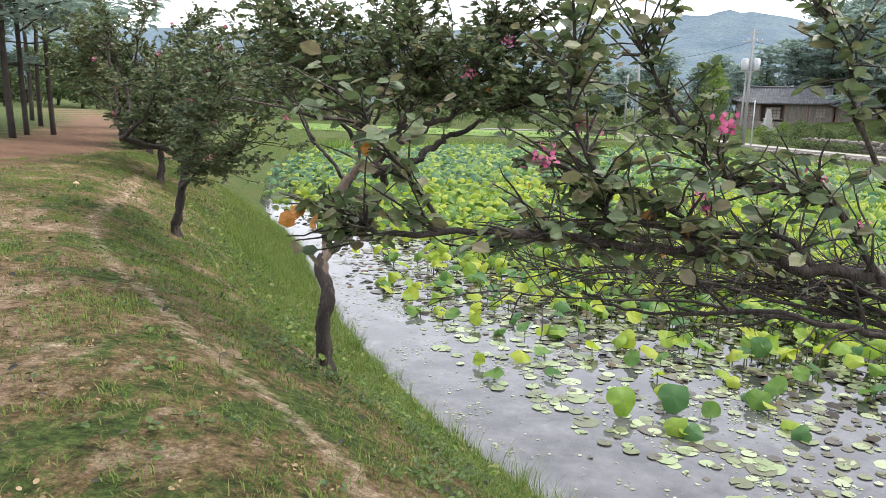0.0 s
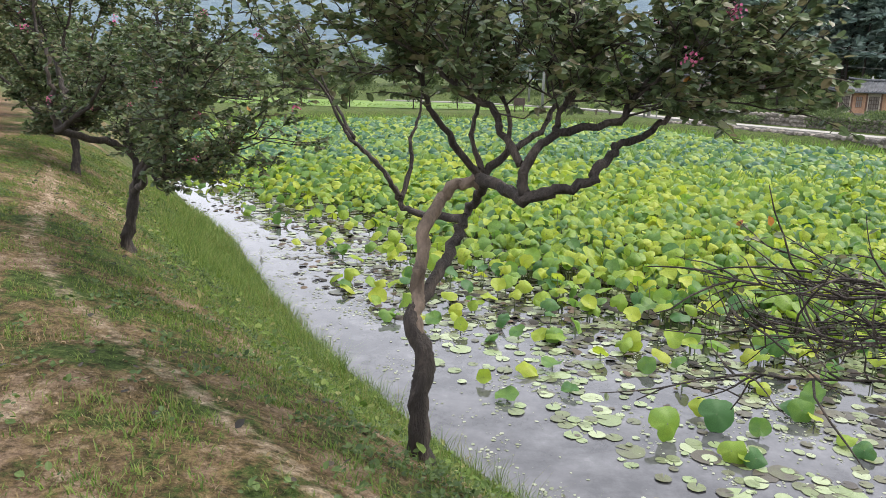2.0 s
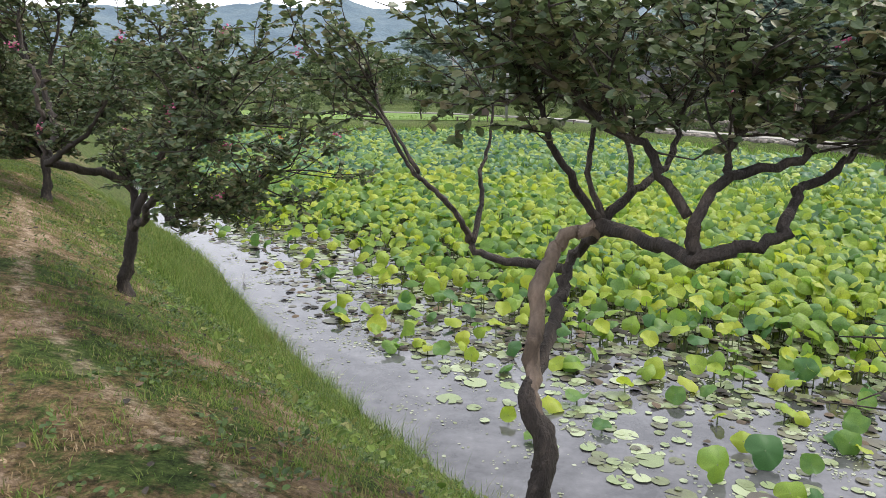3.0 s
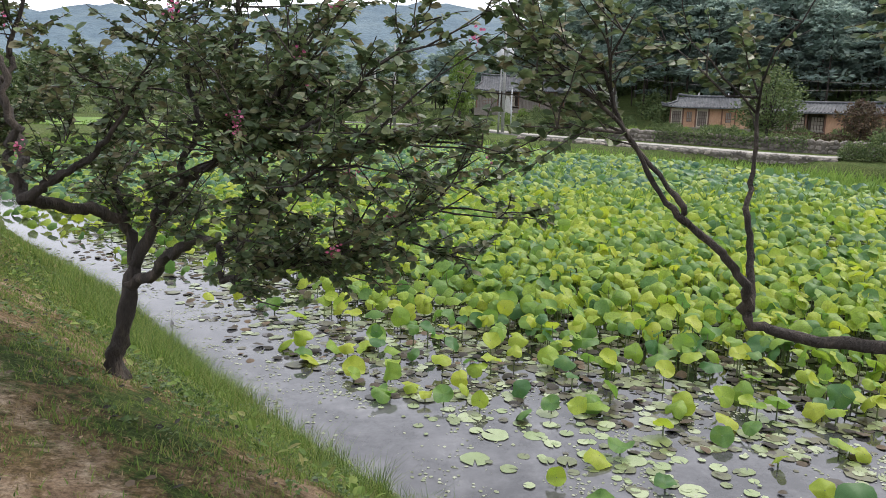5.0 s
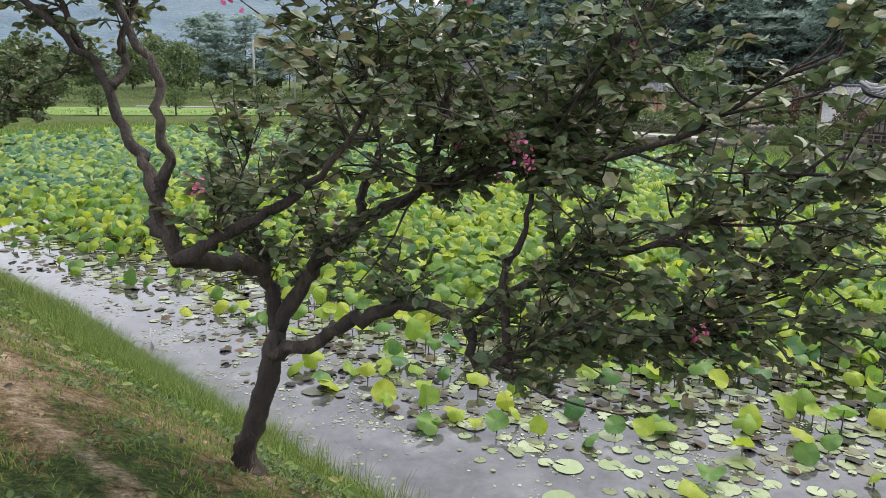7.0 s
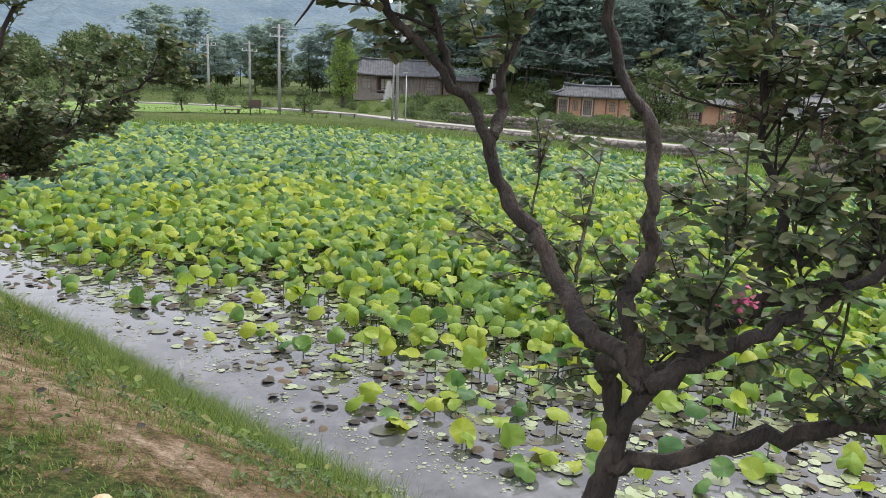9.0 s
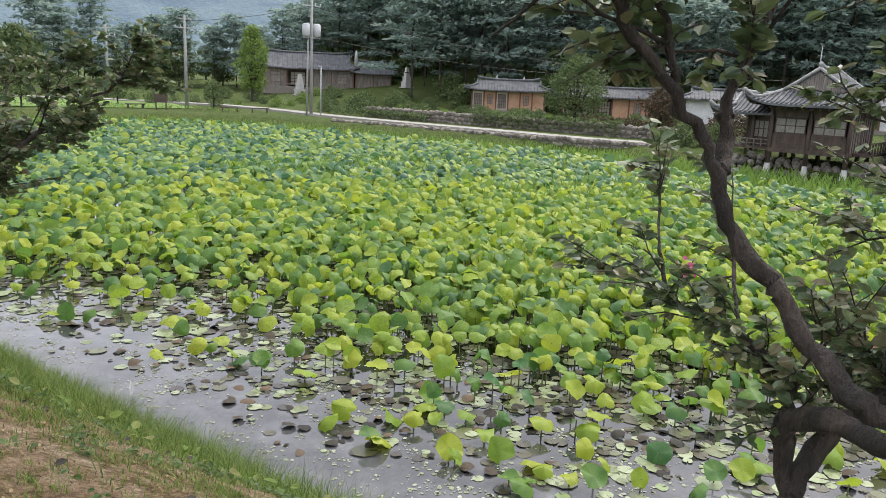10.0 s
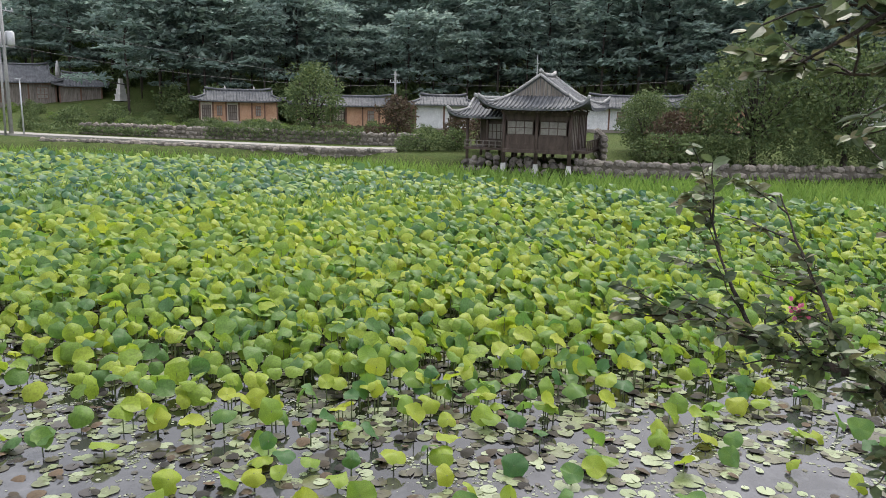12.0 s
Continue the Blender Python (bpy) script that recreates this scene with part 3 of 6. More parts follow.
place, axes, lotus_r, lotus_e, lotus_d = lotus_field()
order = np.argsort(lotus_d)
single = order[:250]
fine_t = [lotus_template(4, 20, s) for s in range(6)]
fine_m = [mesh("lotus_blade", v, f, LOTUS_ONE, True) for v, f in fine_t]
stalk_m = Pile().tube([(0, 0, 0), (0.012, 0.01, -0.5), (0, 0, -1)], [0.010, 0.012, 0.013], 5).done("stalk", STEM, True)


def lotus_leaf(p, ax, r, pick):
    ob = new("lotus_leaf", fine_m[pick])
    m = Matrix.Identity(4)
    for i in range(3):
        for j in range(3):
            m[i][j] = ax[i][j] * r
        m[i][3] = p[i]
    ob.matrix_basis = m
    tagged(ob, "round wavy yellow-green lotus leaf above the water", "lotus leaf", "lotus leaves at the edge of the field")
    st = new("stalk", stalk_m)
    st.parent = ob
    st.matrix_parent_inverse = m.inverted()
    st.matrix_basis = pose(p[0], p[1], p[2]) @ Matrix.Diagonal((1, 1, p[2] + 0.15, 1))
    return ob


for i in single:
    lotus_leaf(place[i], axes[i], lotus_r[i], int(i) % 6)
# two large leaves that stand alone on their edges close to the bank
for p, t, az, r in (((3.82, 9.0, 0.27), 1.15, -1.35, 0.25), ((4.69, 9.3, 0.26), 0.95, -1.9, 0.26)):
    u = np.array([[math.sin(t) * math.cos(az), math.sin(t) * math.sin(az), math.cos(t)]])
    fr = frames(u, np.array([0.4]))[0]
    lotus_leaf(p, np.stack([fr[:, 1], fr[:, 2], fr[:, 0]], 1), r, 1)
rest = order[250:]
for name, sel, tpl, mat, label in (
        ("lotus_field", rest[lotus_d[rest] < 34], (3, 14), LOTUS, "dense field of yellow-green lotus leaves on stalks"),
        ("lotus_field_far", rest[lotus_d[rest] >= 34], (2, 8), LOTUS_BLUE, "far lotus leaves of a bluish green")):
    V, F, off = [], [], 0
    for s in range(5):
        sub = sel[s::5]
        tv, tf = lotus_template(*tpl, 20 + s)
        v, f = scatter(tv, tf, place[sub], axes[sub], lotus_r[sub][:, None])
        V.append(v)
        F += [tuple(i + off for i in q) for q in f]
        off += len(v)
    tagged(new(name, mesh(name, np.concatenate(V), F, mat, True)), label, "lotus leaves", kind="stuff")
sub = rest[lotus_d[rest] < 26]
sv = np.array([(-1, -0.6, 0), (1, -0.6, 0), (0, 1, 0), (-1, -0.6, 1), (1, -0.6, 1), (0, 1, 1)], float)
sp = place[sub].copy()
size = np.stack([np.full(len(sub), 0.010), np.full(len(sub), 0.010), -(sp[:, 2] + 0.1)], 1)
v, f = scatter(sv, [(0, 1, 4, 3), (1, 2, 5, 4), (2, 0, 3, 5)], sp, np.repeat(np.eye(3)[None], len(sub), 0), size)
tagged(new("lotus_stalks", mesh("lotus_stalks", v, f, STEM)), "thin green lotus stalks rising from the water", "stalks", kind="stuff")


# floating pads
def pad_template(seed, segs=11):
    r = random.Random(seed)
    a0 = r.uniform(0, 6.28)
    vs = [(0, 0, 0.0)]
    for k in range(segs + 1):
        a = a0 + 0.15 + (2 * math.pi - 0.3) * k / segs
        q = 1 + r.uniform(-0.07, 0.07)
        vs.append((q * math.cos(a), q * math.sin(a), r.uniform(-0.03, 0.05)))
    top = [(0, 1 + k, 2 + k) for k in range(segs)]
    n = len(vs)
    under = [(x, y, z - 0.06) for x, y, z in vs]
    skirt = [(1 + k, n + 1 + k, n + 2 + k, 2 + k) for k in range(segs)]
    return np.array(vs + under), top + skirt


n = 24000
x, y = rng.uniform(-8, 22, n), rng.uniform(6, 32, n)
e = past_edge(x, y)
near = to_line(x, y, NEAR_SHORE)
k = in_pond(x, y) & (near > 0.8) & (rng.random(n) < np.clip(np.interp(e, [-6.5, -4.2, -2.2, 0, 3, 7], [0.012, 0.07, 0.35, 0.85, 0.75, 0.25]) * (0.35 + 0.9 * patchy(x, y, 1.9)), 0, 1) * np.clip((near - 0.8) / 2.0, 0.1, 1))
# a wide mat of pads lies before the field on the nearer side
k |= in_pond(x, y) & (x > 2.2) & (near > 1.8) & (e > -7) & (rng.random(n) < 0.55 * np.clip(2.2 * patchy(x + 4, y, 1.5) - 0.7, 0.05, 1))
px, py, pe = x[k], y[k], e[k]
pr = rng.uniform(0.03, 0.13, len(px)) * np.where(rng.random(len(px)) < 0.22, 1.7, 1)
pz = 0.005 + 0.003 * (np.arange(len(px)) % 6)
pd = np.hypot(px + 2, py - 7)
po = np.argsort(pd)
pad_m = [mesh("pad", *pad_template(s), PAD_ONE) for s in range(5)]
for i in po[:260]:
    ob = new("water_lily_pad", pad_m[int(i) % 5])
    ob.matrix_basis = pose(px[i], py[i], pz[i], 0, 0, float(rng.uniform(0, 360))) @ Matrix.Diagonal((pr[i], pr[i], 0.05, 1))
    tagged(ob, "pale green notched lily pad floating on the pond", "lily pad", "lily pads near the bank")
rest_p = po[260:]
V, F, off = [], [], 0
for s in range(5):
    sub = rest_p[s::5]
    tv, tf = pad_template(30 + s, 8)
    a = rng.uniform(0, 6.28, len(sub))
    c, sn, z0 = np.cos(a), np.sin(a), 0 * a
    ax = np.stack([np.stack([c, -sn, z0], 1), np.stack([sn, c, z0], 1), np.stack([z0, z0, z0 + 1], 1)], 1)
    v, f = scatter(tv, tf, np.stack([px[sub], py[sub], pz[sub]], 1), ax, np.stack([pr[sub], pr[sub], np.full(len(sub), 0.05)], 1))
    V.append(v)
    F += [tuple(i + off for i in q) for q in f]
    off += len(v)
tagged(new("floating_pads", mesh("floating_pads", np.concatenate(V), F, PAD)), "mat of pale floating lily pads", "lily pads", kind="stuff")

# scum: small pale flecks drifting near the shore
n = 170000
x, y = rng.uniform(-8, 9, n), rng.uniform(4, 27, n)
near = to_line(x, y, NEAR_SHORE)
k = in_pond(x, y) & (near < 6) & (near > 0.3) & (rng.random(n) < np.clip(patchy(x * 1.2, y, 1.3) * 1.5 - 0.55, 0.03, 1) * np.clip(patchy(x, y * 1.3, 5.3) * 2 - 0.7, 0.04, 1))
x, y = x[k], y[k]
a = rng.uniform(0, 6.28, len(x))
z0 = 0 * a
ax = np.stack([np.stack([np.cos(a), -np.sin(a), z0], 1), np.stack([np.sin(a), np.cos(a), z0], 1), np.stack([z0, z0, z0 + 1], 1)], 1)
tv = np.array([(1, 0, 0), (0.4, 0.7, 0), (-0.5, 0.6, 0), (-1, -0.1, 0), (-0.3, -0.7, 0), (0.6, -0.6, 0)], float)
v, f = scatter(tv, [(0, 1, 2, 3, 4, 5)], np.stack([x, y, z0 + 0.006], 1), ax, (0.007 + 0.036 * rng.random(len(x)) ** 2.2)[:, None])
tagged(new("floating_scum", mesh("floating_scum", v, f, SCUM)), "pale duckweed flecks floating on the water", "duckweed", kind="stuff")

# withered leaves lying between the pads, dark ones added for leaf shadows and reflections
n = 2600
x, y = rng.uniform(-8, 20, n), rng.uniform(8, 30, n)
e = past_edge(x, y)
k = in_pond(x, y) & (e > -2.2 + 1.6 * patchy(x, y, 1.4)) & (e < 6)
x, y = x[k], y[k]
n = len(x)
u = np.stack([rng.normal(0, 0.16, n), rng.normal(0, 0.16, n), np.ones(n)], 1)
fr = frames(u, rng.uniform(0, 6.28, n))
tv, tf = lotus_template(2, 9, 77)
v, f = scatter(tv * [1, 1, 0.35], tf, np.stack([x, y, rng.uniform(0.012, 0.07, n)], 1), np.stack([fr[:, :, 1], fr[:, :, 2], fr[:, :, 0]], 2), rng.uniform(0.04, 0.13, n)[:, None])
tagged(new("withered_lotus", mesh("withered_lotus", v, f, DEAD, True)), "withered lotus leaves and dark ones painting leaf shadows at the waterline", "dead leaves", kind="stuff")

# grassy margin before the far shore
n = 85000
x, y = rng.uniform(-14, 56, n), rng.uniform(8, 80, n)
far = to_line(x, y, [NEAR_SHORE[-1]] + FAR_SHORE)
wide = np.interp(x - y * 0.4, [0, 10, 26, 34], [2.5, 3.5, 10, 16])
mid_patch = (np.hypot((x - 15) / 9, (y - 42) / 3) < 1) | (np.hypot((x - 20) / 8, (y - 30) / 3.5) < 1)
k = in_pond(x, y) & ((far < wide) | (mid_patch & (rng.random(n) < 0.5))) & (rng.random(n) < 0.95)
x, y = x[k], y[k]
n = len(x)
h = rng.uniform(0.8, 1.5, n)
az = rng.uniform(0, 6.28, n)
w = 0.022
base = np.stack([x, y, 0 * x], 1)
side = np.stack([-np.sin(az) * w, np.cos(az) * w, 0 * x], 1)
bend = np.stack([np.cos(az) * h * 0.35, np.sin(az) * h * 0.35, h], 1)
v = np.stack([base - side, base + side, base + bend * [0.4, 0.4, 0.65] + side, base + bend], 1).reshape(-1, 3)
o = np.arange(n)[:, None] * 4
tagged(new("reed_margin", mesh("reed_margin", v, [tuple(r) for r in (o + [0, 1, 2, 3]).tolist()], REED)), "bright green reeds along the far shore", "reeds", kind="stuff")


# ---- crape myrtles on the bank ----


def myrtle(base, trunk, limbs, r0, label, twigs=420, leaf=0.058, blossoms=8, orange=0, first=0.45, pale=(), seed=1, droop=0.1, length=(0.25, 0.6), per_twig=(12, 26), lift=0.5, bare=0.0, shoots=3, bare_twigs=0):
    r = random.Random(seed)
    g = np.random.default_rng(seed)
    b = Vector(base)
    tree = thing("crape_myrtle", label, "tree", base)
    tp = smooth_line([Vector(p) - b for p in trunk], 6)
    n = len(tp)
    rad = [r0 * (1.25 - 0.35 * i / n + 0.45 * max(0, 1 - i / 3)) for i in range(n)]
    # the trunk runs out between its stems
    rad = [q * (0.5 + 0.5 * min(1, (n - 1 - i) / 3.5)) for i, q in enumerate(rad)]
    part("trunk", Pile().tube(tp, rad, 14, 0.55).done("trunk", BARK, True), tree)
    spots, plain = [], []
    for name, (pts, ra, rb) in limbs.items():
        lp = smooth_line([Vector(p) - b + Vector((r.uniform(-0.02, 0.02), r.uniform(-0.02, 0.02), 0)) for p in pts], 5)
        n = len(lp)
        for i in range(2, n - 1):
            lp[i] += Vector((r.gauss(0, 1), r.gauss(0, 1), r.gauss(0, 1))) * min(0.012, ra * 0.3)
        rr = [ra + (rb - ra) * (i / (n - 1)) for i in range(n)]
        part("limb", Pile().tube(lp, rr, 9, 0.5).done("limb", BARK_PALE if name in pale else BARK, True), tree)
        start = 0.0 if rb < 0.012 else first
        for i in range(n - 1):
            low_bare = 0 if name.startswith("sprig") else 5.5 if name in ("left", "up") else 5.25 if name in ("left_b", "left_c") else 4.75 if name == "cross" else 0 if name in ("r5", "r6") or name.startswith("pond_side") else 3.7 if name == "low" and i / n > 0.5 else 9.0 if name == "low" else bare
            if i / n > 0.2:
                plain.append((lp[i], (lp[i + 1] - lp[i]).normalized()))
            if i / n >= start and lp[i].z + b.z > low_bare:
                spots.append((lp[i], (lp[i + 1] - lp[i]).normalized(), 1.9 if name.startswith("sprig") else 1.6 + i / n if name in ("r5", "r6", "r7", "low_b") else 1.3 if name.startswith("pond_side") else 0.6 + i / n))
    shoot = Pile()
    mid = sum((s[0] for s in spots), Vector()) / len(spots)
    for p, d, w in list(spots):
        for _ in range(shoots if w not in (1.3, 1.9) and r.random() < 0.5 else 0):
            out = Vector((p.x - mid.x, p.y - mid.y, 0)) * 0.5
            out *= min(1, 0.5 / max(out.length, 0.01))
            aim = (d * 0.5 + out + Vector((r.gauss(0, 0.7), r.gauss(0, 0.7), r.gauss(lift * 0.8, 0.4)))).normalized()
            aim.z = max(aim.z, -0.2)
            ln, q = r.uniform(0.3, 0.75), [p]
            for s in range(4):
                aim = (aim + Vector((r.gauss(0, 0.2), r.gauss(0, 0.2), r.gauss(0, 0.15)))).normalized()
                q.append(q[-1] + aim * ln / 4)
            shoot.tube(q, [0.008, 0.007, 0.006, 0.005, 0.003], 5)
            spots += [(q[s], aim, 1.2 + 0.3 * s) for s in (1, 2, 3, 4)]
    if shoot.v:
        tagged(part("branchlet_spray", shoot.done("branchlet_spray", BARK, True), tree), kind="stuff")
    mid = sum((s[0] for s in spots), Vector()) / len(spots)
    wood = Pile()
    for _ in range(bare_twigs):
        p, d = r.choice(plain)
        aim = (d * 0.8 + Vector((r.gauss(0, 0.45), r.gauss(0, 0.45), r.gauss(0.1, 0.4)))).normalized()
        ln, q = r.uniform(0.2, 0.5), [p]
        for s in range(5):
            aim = (aim + Vector((r.gauss(0, 0.28), r.gauss(0, 0.28), r.gauss(0.03, 0.22)))).normalized()
            q.append(q[-1] + aim * ln / 5)
        wood.tube(q, [0.007, 0.006, 0.005, 0.004, 0.003, 0.002], 4)
    P, D = [], []
    weights = [s[2] for s in spots]
    tips = []
    for _ in range(twigs):
        p, d, _w = r.choices(spots, weights)[0]
        out = Vector((p.x - mid.x, p.y - mid.y, 0)) * 0.35
        out *= min(1, 0.4 / max(out.length, 0.01))
        aim = (d * r.uniform(0.2, 0.9) + out + Vector((r.gauss(0, 0.55), r.gauss(0, 0.55), r.gauss(lift, 0.45)))).normalized()
        aim.z = max(aim.z, -0.08)
        ln = r.uniform(*length)
        pts = [p]
        for s in range(4):
            aim = (aim + Vector((r.gauss(0, 0.16), r.gauss(0, 0.16), r.gauss(-droop * 0.4, 0.12)))).normalized()
            pts.append(pts[-1] + aim * ln / 4)
        wood.tube(pts, [0.005, 0.004, 0.0035, 0.003, 0.002], 4)
        tips.append(pts[-1])
        for k in range(r.randint(*per_twig)):
            t = r.uniform(0.15, 1.0) * 4
            i = min(int(t), 3)
            q = pts[i].lerp(pts[i + 1], t - i)
            P.append(q)
            ang = r.uniform(0, 6.28)
            sd = Vector((math.cos(ang), math.sin(ang), r.uniform(-0.7, 0.35)))
            D.append((aim * 0.5 + sd).normalized())
    tagged(part("twig_spray", wood.done("twig_spray", BARK), tree), kind="stuff")
    P, D = np.array([tuple(p) for p in P]), np.array([tuple(d) for d in D])
    v, f = scatter(LEAF_V, LEAF_F, P, frames(D, g.uniform(-1.0, 1.0, len(P))), g.uniform(0.65, 1.25, len(P))[:, None] * leaf)
    tagged(part("foliage", mesh("foliage", v, f, MYRTLE), tree), "small dark glossy leaves")
    for mat, cnt, nm, lb in ((PINK, blossoms, "blossom", "pink crinkled flower cluster"), (ORANGE, orange, "autumn_leaf", "orange turned leaf")):
        for _ in range(cnt):
            c = r.choice(tips)
            k = 22 if mat is PINK else 1
            q = np.array([tuple(c)]) + g.normal(0, 0.021 if mat is PINK else 0.02, (k, 3))
            dd = g.normal(0, 1, (k, 3))
            v, f = scatter(LEAF_V * [1, 1.5, 1.6], LEAF_F, q, frames(dd, g.uniform(0, 6, k)), np.full((k, 1), 0.021 if mat is PINK else 0.06))
            part(nm, mesh(nm, v, f, mat), tree, lb)
    return tree


T1 = (-0.03, 4.34, height(-0.03, 4.34) - 0.05)
myrtle(T1, [T1, (-0.06, 4.35, 2.72), (-0.02, 4.37, 2.95), (-0.02, 4.40, 3.10), (-0.10, 4.47, 3.25), (-0.09, 4.53, 3.40)], {
    "stem_a": ([(-0.06, 4.43, 3.17), (-0.09, 4.50, 3.34), (-0.05, 4.58, 3.62), (0.01, 4.68, 3.90), (0.09, 4.78, 4.10), (0.22, 4.82, 4.20), (0.38, 4.80, 4.25)], 0.050, 0.042),
    "stem_b": ([(-0.08, 4.53, 3.36), (0.08, 4.78, 3.54), (0.24, 5.02, 3.70), (0.34, 5.20, 3.88), (0.44, 5.16, 4.04), (0.42, 4.86, 4.22)], 0.044, 0.034),
    "right": ([(0.38, 4.80, 4.25), (0.46, 4.35, 4.24), (0.48, 3.89, 4.25), (0.62, 3.80, 4.31), (0.83, 3.73, 4.37), (0.96, 3.85, 4.47), (1.09, 3.97, 4.57), (1.27, 4.02, 4.62), (1.46, 4.08, 4.75), (1.73, 4.12, 4.86), (1.96, 4.15, 5.06)], 0.044, 0.010),
    "r2": ([(0.50, 3.89, 4.27), (0.49, 3.90, 4.44), (0.71, 3.95, 4.62), (1.09, 4.00, 4.71), (1.21, 4.00, 4.89), (1.45, 4.00, 5.10), (1.53, 4.00, 5.38)], 0.034, 0.009),
    "r3": ([(0.50, 3.92, 4.44), (0.39, 4.05, 4.62), (0.33, 4.15, 4.77), (0.14, 4.25, 4.88), (-0.01, 4.30, 5.10), (-0.11, 4.30, 5.35)], 0.026, 0.009),
    "r4": ([(0.71, 3.96, 4.62), (0.76, 4.05, 4.75), (0.84, 4.10, 4.92), (0.81, 4.20, 5.15), (0.85, 4.20, 5.43)], 0.020, 0.008),
    "u1": ([(0.38, 4.80, 4.26), (0.19, 4.70, 4.50), (0.00, 4.62, 4.79), (-0.10, 4.60, 5.01), (-0.19, 4.60, 5.28)], 0.028, 0.009),
    "u2": ([(0.42, 4.80, 4.26), (0.58, 4.85, 4.44), (0.83, 4.95, 4.58), (0.96, 5.05, 4.82), (1.07, 5.10, 5.11), (1.12, 5.10, 5.46)], 0.030, 0.009),
    "u3": ([(0.39, 4.80, 4.28), (0.35, 4.90, 4.54), (0.39, 5.00, 4.82), (0.43, 5.10, 5.13), (0.41, 5.10, 5.47)], 0.022, 0.008),
    "u5": ([(0.58, 4.85, 4.44), (0.62, 4.95, 4.66), (0.56, 5.05, 4.90), (0.70, 5.12, 5.15)], 0.018, 0.007),
    "reach": ([(0.35, 5.25, 3.87), (0.22, 5.60, 3.81), (0.00, 6.05, 3.78), (-0.12, 6.15, 3.86), (-0.19, 6.10, 4.02), (-0.32, 6.15, 4.20), (-0.50, 6.20, 4.35), (-0.58, 6.25, 4.50), (-0.72, 6.40, 4.75), (-0.90, 6.50, 5.15)], 0.036, 0.009),
    "l2": ([(-0.12, 6.14, 3.88), (0.00, 6.30, 4.15), (-0.03, 6.35, 4.40), (0.05, 6.45, 4.65), (0.10, 6.50, 5.05)], 0.024, 0.008),
    "l3": ([(-0.50, 6.20, 4.35), (-0.62, 6.30, 4.50), (-0.80, 6.40, 4.80), (-1.05, 6.50, 5.05)], 0.018, 0.006)},
    0.056, "gnarled twin-stemmed crape myrtle with dark leaves on the bank", 900, 0.066, 9, 5, first=0.5, pale=("stem_a",), seed=5, lift=0.5, length=(0.2, 0.5), bare=4.72, shoots=2, per_twig=(12, 24))

